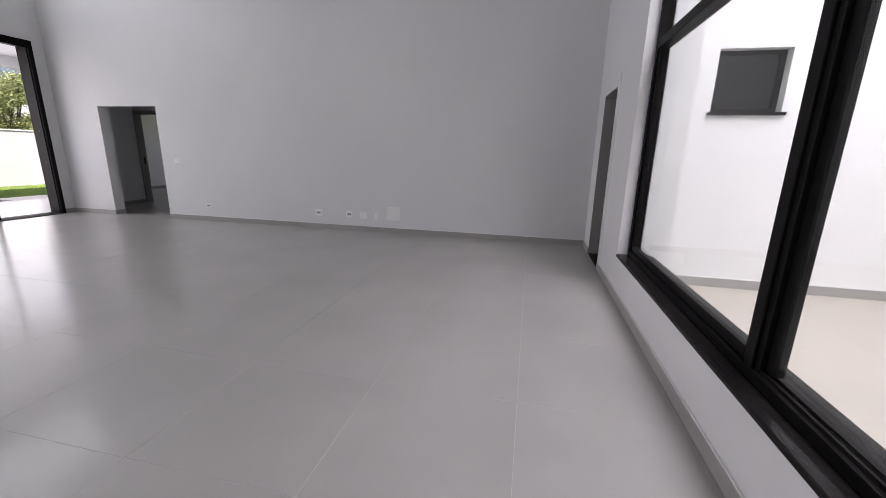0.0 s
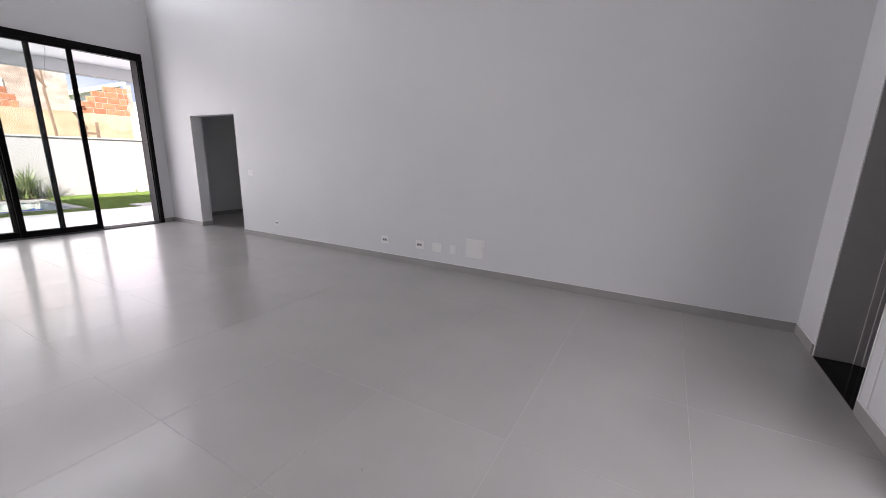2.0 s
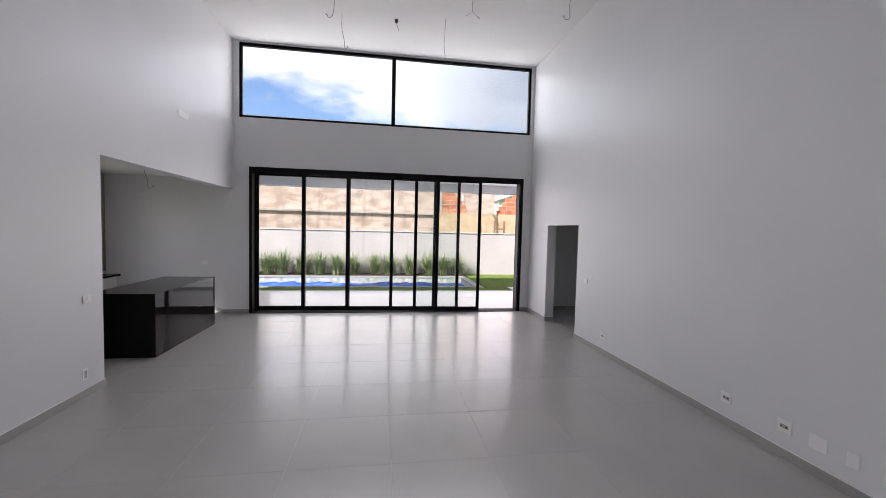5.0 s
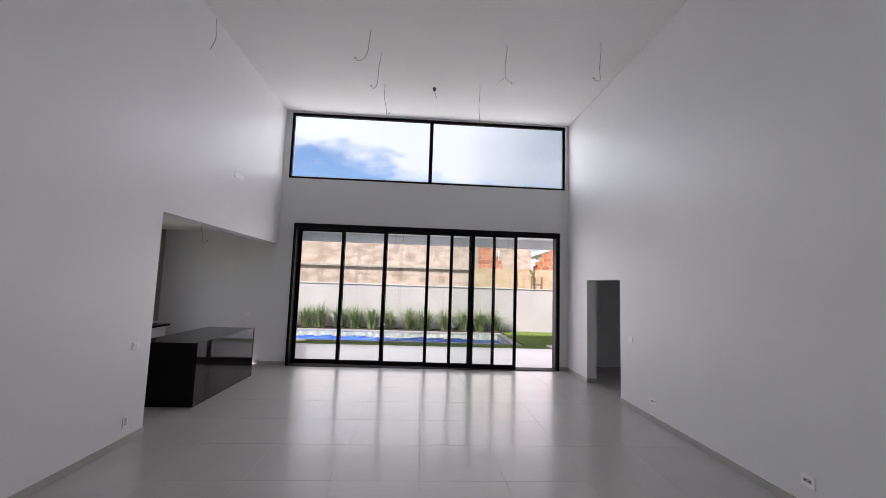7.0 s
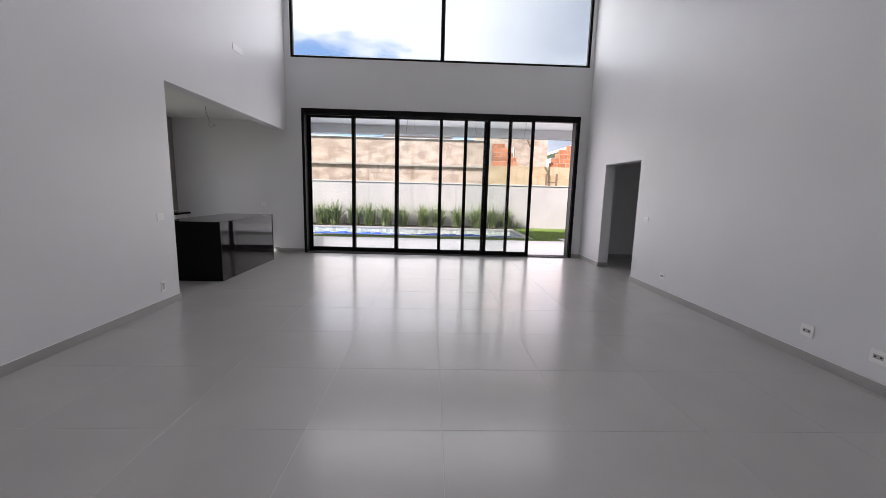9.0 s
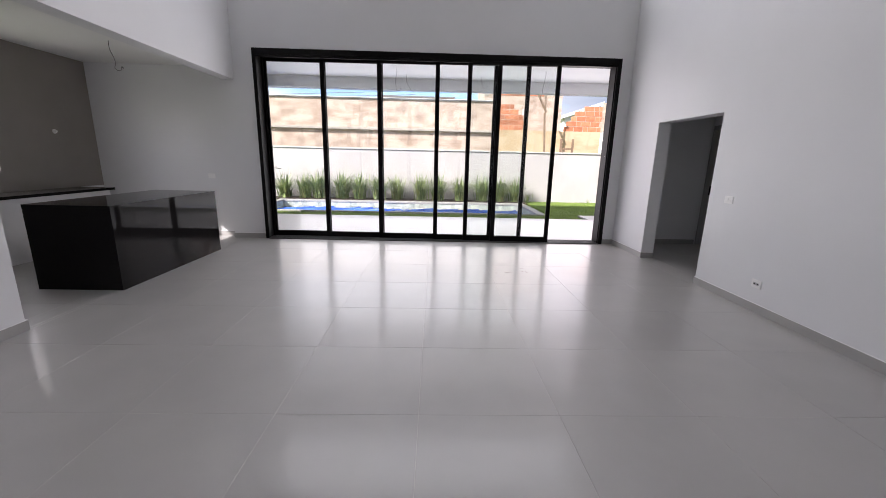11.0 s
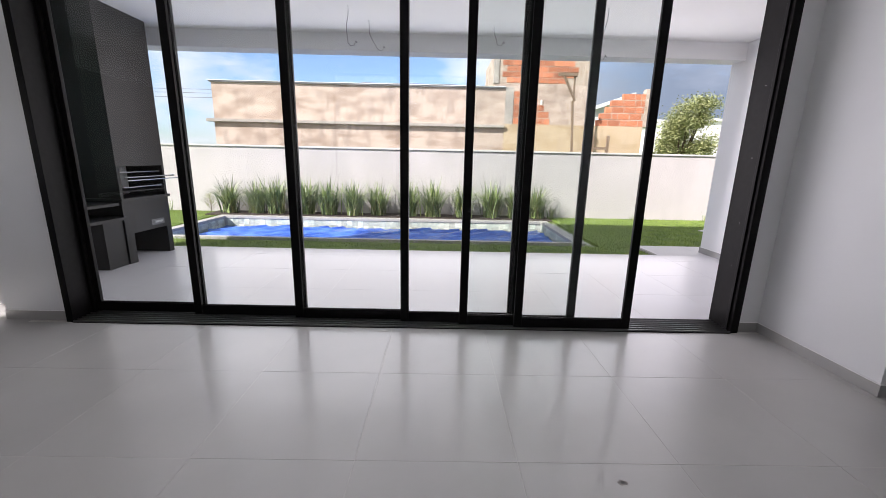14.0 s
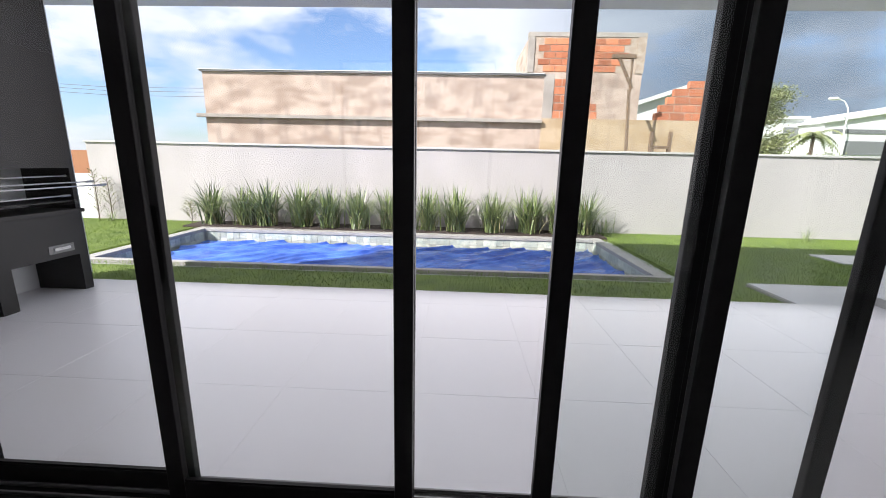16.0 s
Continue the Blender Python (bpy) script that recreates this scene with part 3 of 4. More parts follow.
tube(lev, [(8.71, 8.56, 1.03), (8.71, 8.61, 1.03), (8.60, 8.61, 1.03)], 0.010, 8)
part("handle", lev, BLACK_ALU, door_hall)
part("latch_plate", boxes((7.85, 9.442, 0.95, 7.88, 9.446, 1.12)), BLACK_ALU, door_hall)

# ---- kitchen ----
island = thing("kitchen_island", "polished black granite island with a waterfall side", "kitchen island")
part("top", boxes((-1.60, 6.37, 0.895, -0.692, 8.375, 0.93), bevel=0.002), GRANITE, island)
part("side_panel", boxes((-0.715, 6.372, 0.0, -0.694, 8.373, 0.895)), GRANITE, island)
part("end_panel", boxes((-1.60, 6.374, 0.0, -0.715, 6.395, 0.895)), GRANITE, island)
part("end_panel", boxes((-1.60, 8.352, 0.0, -0.715, 8.373, 0.895)), GRANITE, island)
part("base", boxes((-1.50, 6.395, 0.0, -0.715, 8.352, 0.895)), DARK_STONE, island)

counter = thing("kitchen_counter", "black granite counter on a pale base along the kitchen wall", "counter")
part("worktop", boxes((KX, 5.0, 0.86, -2.72, 9.02, 0.90), bevel=0.002), GRANITE, counter)
part("base", boxes((KX, 5.0, 0.0, -2.78, 8.98, 0.86)), PAINT_WHITE, counter)
splash = tagged(part("wall_tiling", boxes((KX, 3.8, 0.90, KX + 0.010, 6.3, KH), (KX, 6.3, 0.90, KX + .010, 7.846, 1.2), (KX, 6.3, 2.37, KX + .010, 7.846, KH), (KX, 7.846, 0.90, KX + .010, KY, KH)), TAUPE_TILE),
                "taupe porcelain tiling above the kitchen counter", "wall tiling", kind="structure")
valve = thing("wall_valve", "small white valve cap on the taupe kitchen wall", "valve")
vb = bmesh.new()
tube(vb, [(KX + .010, 8.74, 1.78), (KX + .02, 8.74, 1.78), (KX + .022, 8.74, 1.78), (KX + .05, 8.74, 1.78)], [0.035, 0.035, 0.015, 0.015], 14)
part("cap", vb, WHITE_PLASTIC, valve)


# ---- switches, sockets and plates ----
def plate(name, label, category, x, y, z, w, h, face, insert="", group="wall plates"):
    """A plastic plate on a wall that faces +x (face 1), -x (face -1), -y (face 0) or +y (face 2)."""
    p = thing(name, label, category, group, (x, y, z))
    p.rotation_euler = (0, 0, {1: 0, -1: math.pi, 0: -math.pi / 2, 2: math.pi / 2}[face])
    part("cover", boxes((0, -w / 2, -h / 2, 0.009, w / 2, h / 2), bevel=0.003), WHITE_PLASTIC, p)
    if insert == "socket":
        part("insert", boxes((0.009, -w * 0.30, -h * 0.16, 0.0105, w * 0.30, h * 0.16), bevel=0.0005), GREY_PLASTIC, p)
        # black raised blocks stand for the shade inside the outlet holes
        for s in (-1, 1):
            part("outlet_hole_shade", boxes((0.0105, s * w * .17 - .008, -.006, 0.0115, s * w * .17 + .008, .006)), CHARCOAL, p)
    elif insert == "switch":
        for s in (-1, 1):
            part("rocker", boxes((0.009, s * w * .15 - w * .13, -h * .27, 0.0125, s * w * .15 + w * .13, h * .27), bevel=0.0012), WHITE_PLASTIC, p)
    elif insert == "tall":
        for s in (-1, 1):
            part("insert", boxes((0.009, -w * .25, s * h * .17 - .020, 0.0105, w * .25, s * h * .17 + .020)), GREY_PLASTIC, p)
    elif insert == "screws":
        for a in (-1, 1):
            for b in (-1, 0.0, 1):
                part("screw", boxes((0.009, a * w * .44 - .004, b * h * .40 - .004, 0.0105, a * w * .44 + .004, b * h * .40 + .004)), STEEL, p)
    return p


plate("power_socket", "white power socket plate low on the grey wall", "power socket", XR, 6.025, 0.295, 0.12, 0.085, -1, "socket")
plate("power_socket", "white power socket plate low on the grey wall", "power socket", XR, 3.71, 0.285, 0.125, 0.11, -1, "socket")
plate("power_socket", "white power socket plate beside a blank plate", "power socket", XR, 3.12, 0.285, 0.125, 0.11, -1, "socket")
plate("blank_plate", "square blank white cover plate low on the grey wall", "cover plate", XR, 2.85, 0.28, 0.135, 0.118, -1)
plate("blank_plate", "narrow blank white cover plate low on the grey wall", "cover plate", XR, 2.61, 0.28, 0.08, 0.115, -1)
plate("access_panel", "large square white access panel with corner screws", "access panel", XR, 2.30, 0.335, 0.245, 0.235, -1, "screws")
plate("light_switch", "white double light switch beside the passage", "light switch", XR, 6.62, 1.11, 0.125, 0.085, -1, "switch")
plate("light_switch", "white light switch on the wall beside the kitchen", "light switch", XL, 5.095, 1.095, 0.12, 0.085, 1, "switch")
plate("power_socket", "tall white double socket near the wall end", "power socket", XL, 5.045, 0.255, 0.075, 0.125, 1, "tall")
plate("light_switch", "white light switch on the kitchen wall", "light switch", -1.335, KY, 1.10, 0.12, 0.085, 0, "switch")
plate("light_switch", "white socket plate low on the far room wall", "power socket", 11.25, 12.45, 0.30, 0.08, 0.12, 0, "tall")
plate("power_socket", "white socket plate low on the far room wall", "power socket", 11.65, 12.45, 0.30, 0.08, 0.12, 0, "tall")
plate("cover_plate", "blank white plate low on the courtyard wall", "cover plate", 4.42, -1.74, 0.31, 0.145, 0.10, -1)
plate("wall_light_box", "empty white wall light box high above the kitchen opening", "wall light", XL, 7.25, 3.71, 0.33, 0.10, 1, "")


# ---- loose cables where lamps will hang ----
def loose_cable(x, y, z, drop, bend, fork=False, hook=0.10):
    """One thin wire with a few slack bends; its stripped end curls or splits."""
    c = thing("loose_cable", "thin loose grey lamp cable hanging down", "cable", "loose lamp cables", (x, y, z))
    rnd = random.Random(int(x * 100 + y * 10))
    pts, a = [(0, 0, 0)], rnd.uniform(0, 6.28)
    for i in range(1, 13):
        f = i / 12
        pts.append((math.sin(f * 6.5 + a) * 0.022 * f + bend * f * f, math.cos(f * 5 + a) * 0.02 * f, -drop * f))
    ex, ey, ez = pts[-1]
    bm = bmesh.new()
    if fork:
        tube(bm, pts, 0.0042, 5)
        for s in (-1, 1):
            tube(bm, [(ex, ey, ez), (ex + 0.05 * s, ey, ez - 0.05), (ex + 0.10 * s, ey, ez - 0.08)], 0.0028, 5)
    else:
        tube(bm, pts + [(ex + hook * 0.35, ey, ez - 0.035), (ex + hook * 0.8, ey, ez - 0.03), (ex + hook, ey, ez + 0.02)], 0.0042, 5)
    part("wire", bm, WIRE, c, smooth=True)
    end = Vector((ex + (0.10 if fork else hook), ey, ez - 0.08 if fork else ez + 0.02))
    bm = bmesh.new()
    tube(bm, [tuple(end), tuple(end + Vector((0.02 if hook > 0 else -0.02, 0, -0.022)))], 0.006, 6)
    part("wire_end", bm, WIRE_DARK, c)
    bm = bmesh.new()
    tube(bm, [(0, 0, 0), (0, 0, -0.006)], 0.012, 10)
    part("ceiling_cap", bm, CEILING, c)
    return c


loose_cable(-0.66, 6.05, 5.85, 0.50, -0.02, hook=-0.10)
loose_cable(1.65, 6.15, H, 0.50, -0.10, hook=-0.12)
loose_cable(1.75, 6.75, H, 0.62, -0.08, hook=-0.08)
loose_cable(1.72, 7.85, H, 0.60, 0.04, hook=0.05)
loose_cable(3.62, 7.65, H, 0.78, 0.0, hook=0.14)
loose_cable(3.86, 6.30, H, 0.56, -0.04, fork=True)
loose_cable(5.34, 6.07, H, 0.62, -0.02, hook=-0.10)
loose_cable(-1.75, 8.1, KH, 0.35, 0.05)
loose_cable(1.85, 11.38, 3.40, 0.42, -0.04)
loose_cable(2.02, 11.9, 3.40, 0.34, 0.08)
loose_cable(3.78, 12.0, 3.40, 0.22, 0.04)
loose_cable(5.10, 11.26, 3.40, 0.55, -0.10)
detector = thing("ceiling_junction", "small dark junction with short wires on the ceiling", "junction box", at=(2.72, 7.88, H))
bm = bmesh.new()
tube(bm, [(0, 0, 0), (0, 0, -0.05), (0, 0, -0.06)], [0.035, 0.03, 0.012], 12)
part("box", bm, WIRE_DARK, detector)
bm = bmesh.new()
tube(bm, [(0, 0, -0.06), (0.02, 0, -0.12), (0.05, 0.01, -0.20)], 0.004, 5)
part("wire", bm, WIRE_DARK, detector)

# ---- patio: barbecue ----
bbq = thing("barbecue", "built-in dark stone barbecue with chimney, steel skewers and drawer", "barbecue")
bx = -1.30
part("chimney", boxes((-2.05, 11.28, 1.36, bx, 12.20, 3.40)), DARK_STONE, bbq)
part("firebox", boxes((-2.05, 11.28, 0.92, -1.98, 12.20, 1.36), (-1.98, 11.28, 0.92, bx, 11.33, 1.36), (-1.98, 12.15, 0.92, bx, 12.20, 1.36)), CHARCOAL, bbq)
part("body", boxes((-2.05, 11.28, 0.42, bx, 12.20, 0.88)), DARK_STONE, bbq)
part("ledge", boxes((-2.05, 11.26, 0.88, bx + 0.03, 12.22, 0.92), bevel=0.003), DARK_STONE, bbq)
part("leg", boxes((-2.05, 11.28, 0, bx, 11.42, 0.42)), DARK_STONE, bbq)
part("leg", boxes((-2.05, 12.10, 0, bx, 12.20, 0.42)), DARK_STONE, bbq)
drawer = part("drawer", boxes((bx, 11.78, 0.475, bx + 0.006, 12.05, 0.56), bevel=0.002), TRACK_ALU, bbq, "dull steel drawer plate")
part("drawer_pull", boxes((bx + 0.006, 11.83, 0.505, bx + 0.022, 12.0, 0.535), bevel=0.004), STEEL, drawer)
for z, y0, y1, dx in ((1.27, 11.36, 12.12, 0.0), (1.20, 11.40, 12.32, 0.05), (1.16, 11.38, 12.42, 0.10), (1.06, 11.40, 12.05, 0.02)):
    bm = bmesh.new()
    tube(bm, [(bx - 0.05 + dx, y0, z), (bx - 0.05 + dx, y1, z + 0.004)], 0.008, 6)
    tube(bm, [(bx - 0.05 + dx, y1, z + 0.004), (bx - 0.05 + dx, y1 + 0.09, z + 0.004)], 0.014, 6)
    part("skewer", bm, STEEL, bbq)
part("grill_bar", boxes((-1.95, 11.33, 1.0, bx - .02, 12.15, 1.012)), CHARCOAL, bbq)

bench = thing("barbecue_counter", "dark stone counter with a lower shelf beside the barbecue", "counter")
part("upper_slab", boxes((-2.05, 9.72, 0.83, bx - 0.02, 11.26, 0.87), bevel=0.003), DARK_STONE, bench)
part("lower_slab", boxes((-2.05, 10.2, 0.64, bx + 0.06, 11.27, 0.68), bevel=0.003), DARK_STONE, bench)
part("support", boxes((-2.0, 10.95, 0.0, bx - 0.02, 11.27, 0.64)), DARK_STONE, bench)

# ---- garden ----
ground = setting("ground", boxes((-400, 13.2, -0.30, -3.05, 17.3, -0.045), (6.2, 13.26, -0.30, 400, 17.3, -0.045), (-400, 12.48, -0.30, 6.87, 13.30, -0.045), (-3.05, 16.60, -0.30, 6.2, 17.3, -0.06),
                 (6.87, 13.26, -0.30, 6.9, 13.27, -0.046), (-400, 17.3, -0.31, 400, 900, -0.05), (-400, -400, -0.32, 400, 12.48, -0.15)), LAWN, "short green lawn", "lawn")
lawn_edge = setting("lawn_edge", boxes((-2.05, 12.48, -0.10, 6.87, 12.50, -0.012), (6.85, 12.50, -0.10, 6.87, 13.26, -0.012), (6.87, 13.26, -0.10, 12.6, 13.28, -0.012)), POOL_COPING, "narrow stone edge between lawn and patio", "edging")
stepping = tagged(part("stepping_slab", boxes((9.5, 14.72, -0.06, 12.5, 15.42, -0.02), bevel=0.006), PATIO_TILE), "pale paving slab set in the lawn", "paving slab")

garden_wall = setting("garden_wall", boxes((-6.08, 17.3, -0.2, 18, 17.45, 1.80)), GARDEN_WALL, "pale textured garden wall with a grey coping", "wall")
part("coping", boxes((-6.10, 17.26, 1.80, 18.02, 17.49, 1.845), bevel=0.006), CAP_STONE, garden_wall)

low_wall = setting("garden_wall_low", boxes((-14, 17.32, -0.2, -6.08, 17.43, 1.05)), PAINT_WHITE, "low white garden wall past the end of the tall one", "wall")
neighbour = setting("backdrop_wall", boxes((-16, 18.4, -0.2, -6.30, 18.6, 1.62)), BROWN_RENDER, "brown rendered wall of the next plot", "wall")


def slender_shrub(x, y, height, seed):
    """A thin upright stem with short twigs and scattered small leaves."""
    rnd = random.Random(seed)
    t = thing("slender_shrub", "slender upright shrub with sparse small leaves by the wall", "shrub", "slender shrubs by the wall", (x, y, -0.05))
    bm = bmesh.new()
    tube(bm, [(0, 0, 0), (0.02, 0, height * .5), (-0.01, 0.01, height)], [0.011, 0.008, 0.003], 5)
    leaf = bmesh.new()
    for i in range(34):
        z = height * (0.12 + 0.86 * i / 34)
        a, ln = i * 2.4 + rnd.uniform(-.4, .4), 0.20 * (1.15 - z / height) + 0.05
        tip = Vector((math.cos(a) * ln, math.sin(a) * ln, z + ln * 0.9))
        tube(bm, [(0.01, 0, z), tuple(tip)], [0.004, 0.002], 4)
        for k in range(8):
            c = Vector((0.01, 0, z)).lerp(tip, rnd.uniform(.25, 1.05))
            u = Vector((rnd.uniform(-1, 1), rnd.uniform(-1, 1), rnd.uniform(-.5, 1))).normalized() * 0.024
            w = u.cross(Vector((rnd.uniform(-1, 1), rnd.uniform(-1, 1), 1))).normalized() * 0.010
            leaf.faces.new([leaf.verts.new(q) for q in (c - u, c + w, c + u, c - w)])
    part("stem", bm, BARK, t)
    part("leaves", leaf, TREE_LEAF, t)


slender_shrub(-5.80, 17.05, 1.22, 4)
slender_shrub(-5.52, 17.10, 1.05, 9)
slender_shrub(-3.42, 16.95, 0.50, 15)

pool = thing("swimming_pool", "long pool with grey stone coping and green-grey tiles", "swimming pool")
px0, px1, py0, py1, pw = -2.85, 5.98, 13.49, 16.45, 0.20
part("coping", boxes((px0, py0, -0.09, px1, py0 + pw * .5, -0.025), bevel=0.006), POOL_COPING, pool)
part("coping", boxes((px0, py1 - pw, -0.09, px1, py1, -0.02), bevel=0.006), POOL_COPING, pool)
part("coping", boxes((px0, py0 + pw * .5, -0.09, px0 + pw, py1 - pw, -0.025), bevel=0.006), POOL_COPING, pool)
part("coping", boxes((px1 - pw, py0 + pw * .5, -0.09, px1, py1 - pw, -0.025), bevel=0.006), POOL_COPING, pool)
part("shell", boxes((px0 - .2, py1 - pw + .03, -1.3, px1 + .2, py1 + .15, -0.09), (px0 - .2, py0 - .2, -1.3, px1 + .2, py0 + pw * .5 - .03, -0.09), (px0 - .2, py0 + .07, -1.3, px0 + pw - .03, py1 - .17, -0.09),
     (px1 - pw + .03, py0 + .07, -1.3, px1 + .2, py1 - .17, -0.09), (px0 - .2, py0 - .2, -1.4, px1 + .2, py1 + .2, -1.3)), POOL_GROUT, pool)

cover = thing("pool_cover", "crumpled blue bubble cover floating on the pool", "pool cover")
nx, ny = 380, 130
ix0, ix1, iy0, iy1 = px0 + pw + .03, px1 - pw - .03, py0 + .12, py1 - pw - .02
vs = []
for j in range(ny + 1):
    for i in range(nx + 1):
        x, y = ix0 + (ix1 - ix0) * i / nx, iy0 + (iy1 - iy0) * j / ny
        u, v = x * 0.78 + y * 0.63, y * 0.78 - x * 0.63            # the folds run across the pool at a slant
        wob = 0.5 * noise.noise(Vector((x * 0.7, y * 0.7, 2.0)))
        fold = noise.noise(Vector((x * 0.8, y * 0.6, 3.0)))
        big = max(0, 1 - abs(noise.noise(Vector((v * 1.9 + wob, u * 0.22, 8.0)))) * 15)
        small = 1 - abs(noise.noise(Vector((v * 5.0 + wob * 3, u * 1.1, 5.0)))) * 2
        fine = 1 - abs(noise.noise(Vector((v * 9.0 + wob * 4, u * 1.8, 11.0)))) * 2
        vs.append((x, y, -0.300 + 0.012 * fold + 0.060 * big + 0.016 * small * (1.3 + fold) + 0.010 * fine + 0.008 * noise.noise(Vector((x * 9, y * 9, 1)))))
fs = [(j * (nx + 1) + i, j * (nx + 1) + i + 1, (j + 1) * (nx + 1) + i + 1, (j + 1) * (nx + 1) + i) for j in range(ny) for i in range(nx)]
me = bpy.data.meshes.new("sheet")
me.from_pydata(vs, [], fs)
me.materials.append(TARP)
for p in me.polygons:
    p.use_smooth = True
sheet = new("sheet", me)
sheet.parent = cover

bed = tagged(part("planting_bed", boxes((-3.3, 16.45, -0.2, 6.15, 17.28, -0.01)), SOIL), "dark mulched planting bed along the wall", "planting bed")


def strap_plant(seed, blades=210, tall=0.98):
    """Many long narrow leaves that rise from one base and arch outwards."""
    rnd = random.Random(seed)
    out = []
    for mat_i in range(2):
        bm = bmesh.new()
        for _ in range(blades if mat_i == 0 else blades // 10):
            a, lean = rnd.uniform(0, 6.283), rnd.random() ** 0.8
            ln = tall * rnd.uniform(0.65, 1.12) * (1.0 if mat_i == 0 else 0.8)
            out_r, wd = ln * (0.08 + 0.86 * lean), rnd.uniform(0.007, 0.014)
            bx_, by_ = rnd.gauss(0, 0.085), rnd.gauss(0, 0.075)
            droop = 0.30 * lean * lean * ln * (1.2 if mat_i == 0 else 2.4)
            prev = None
            for i in range(6):
                f = i / 5
                r = out_r * f ** 1.6
                z = ln * f * (1 - 0.25 * lean * f) - droop * f ** 4
                c = Vector((bx_ + math.cos(a) * r, by_ + math.sin(a) * r, max(z, 0.01)))
                w = Vector((-math.sin(a), math.cos(a), 0)) * wd * (1 - f ** 3 * 0.92)
                cur = (bm.verts.new(c - w), bm.verts.new(c + w))
                if prev:
                    bm.faces.new((prev[0], prev[1], cur[1], cur[0]))
                prev = cur
        out.append(mesh_of("leaves" if mat_i == 0 else "dry_leaves", bm, LEAF if mat_i == 0 else LEAF_DRY))
    return out


kinds = [strap_plant(s) for s in (3, 8, 15, 21)]
spots = [(-2.80, 1.06), (-2.08, 1.0), (-1.46, 1.14), (-0.67, 1.08), (-0.02, 1.06), (0.67, 1.06), (1.36, 1.0), (2.26, 1.04), (2.85, 1.10), (3.66, 1.04), (4.45, 1.10), (5.13, 1.0), (5.80, 1.06)]
rnd = random.Random(5)
for i, (x, s) in enumerate(spots):
    g, d = kinds[i % 4]
    p = thing("strap_leaf_plant", "clump of long green strap leaves in the mulched bed", "plant", "row of plants behind the pool", (x + rnd.uniform(-.05, .05), 16.78 + rnd.uniform(-.06, .06), -0.012))
    p.rotation_euler, p.scale = (0, 0, rnd.uniform(0, 6.28)), (s, s, s)
    piece("leaves", g, p, (0, 0, 0))
    piece("dry_leaves", d, p, (0, 0, 0))
for x, y, s in ((6.25, 16.95, .75), (10.7, 16.9, 0.5), (8.6, 17.0, 0.33), (-4.6, 16.9, .6), (-5.4, 16.95, .5)):
    g = strap_plant(int(x * 10 + 90), 22, 0.75)
    p = thing("sparse_plant", "sparse young plant with a few thin leaves", "plant", "young plants by the wall", (x, y, -0.05))
    p.scale = (s, s, s)
    piece("leaves", g[0], p, (0, 0, 0))
    piece("dry_leaves", g[1], p, (0, 0, 0))

# grass blades on the lawn
rng = np.random.default_rng(4)
N = 90000
gx, gy = rng.uniform(-6.5, 13.0, N), rng.uniform(12.5, 17.28, N)
keep = ~((gx > px0 - .01) & (gx < px1 + .01) & (gy > py0 - .01)) & ~((gx > -3.3) & (gx < 6.15) & (gy > 16.4)) & ~((gx > 6.86) & (gy < 13.29)) & ~((gx > 9.48) & (gy > 14.7) & (gy < 15.44))
gx, gy = gx[keep], gy[keep]
n = len(gx)
ga, gh, gt = rng.uniform(0, 6.283, n), rng.uniform(0.02, 0.05, n), rng.uniform(-0.02, 0.02, (n, 2))
co = np.zeros((n * 3, 3))
co[0::3] = np.stack([gx - np.cos(ga) * .004, gy - np.sin(ga) * .004, np.full(n, -0.047)], 1)
co[1::3] = np.stack([gx + np.cos(ga) * .004, gy + np.sin(ga) * .004, np.full(n, -0.047)], 1)
co[2::3] = np.stack([gx + gt[:, 0], gy + gt[:, 1], -0.047 + gh], 1)
me = bpy.data.meshes.new("grass")
me.from_pydata(co.tolist(), [], np.arange(n * 3).reshape(-1, 3).tolist())
me.materials.append(BLADE)
tagged(new("grass", me), "short green grass blades on the lawn", "grass", kind="stuff")

# ---- beyond the wall ----
def brick_course(parent, x0, x1, y, z, me, length=0.37, gap=0.020, shift=0.0):
    x = x0 + shift
    while x + length <= x1 + 0.01:
        piece("brick", me, parent, (x + length / 2, y, z))
        x += length + gap


brick_me = mesh_of("brick", boxes((-0.195, -0.07, 0, 0.195, 0.07, 0.190), bevel=0.006), BRICK)
half_me = mesh_of("brick", boxes((-0.095, -0.07, 0, 0.095, 0.07, 0.190), bevel=0.006), BRICK)

shell = thing("unfinished_house", "unfinished neighbouring house of raw plaster and orange hollow brick", "house")
hy = 19.80
part("wall", boxes((-4.65, hy, -0.2, 5.20, hy + .2, 2.66), (-4.65, hy + .02, 2.66, 5.20, hy + .2, 3.93)), PLASTER, shell)
part("wall", boxes((-4.65, hy + .2, -0.2, -4.45, 27, 3.93)), PLASTER, shell)
part("ledge", boxes((-4.85, hy - 0.14, 2.66, 5.20, hy + .02, 2.76), bevel=0.01), CONCRETE, shell, "raw concrete ledge")
part("coping", boxes((-4.70, hy - 0.04, 3.93, 5.20, hy + .24, 3.975), bevel=0.008), ROOF_DARK, shell, "thin dark metal coping")
# white strip puts the coping's sunlit top edge into the colour
part("coping_lit_strip", boxes((-4.73, hy - 0.06, 3.975, 5.20, hy + .26, 3.993)), WHITE_OUT, shell, "thin white strip standing for the sunlit coping top")
part("upper_wall", boxes((0.0, 22.0, 3.5, 3.6, 22.2, 4.36)), PLASTER, shell)
part("upper_coping", boxes((-0.05, 21.95, 4.36, 3.65, 22.25, 4.41)), ROOF_DARK, shell)
part("pillar", boxes((5.20, hy - .01, 2.4, 5.48, hy + .25, 3.98)), CONCRETE, shell, "raw concrete pillar")
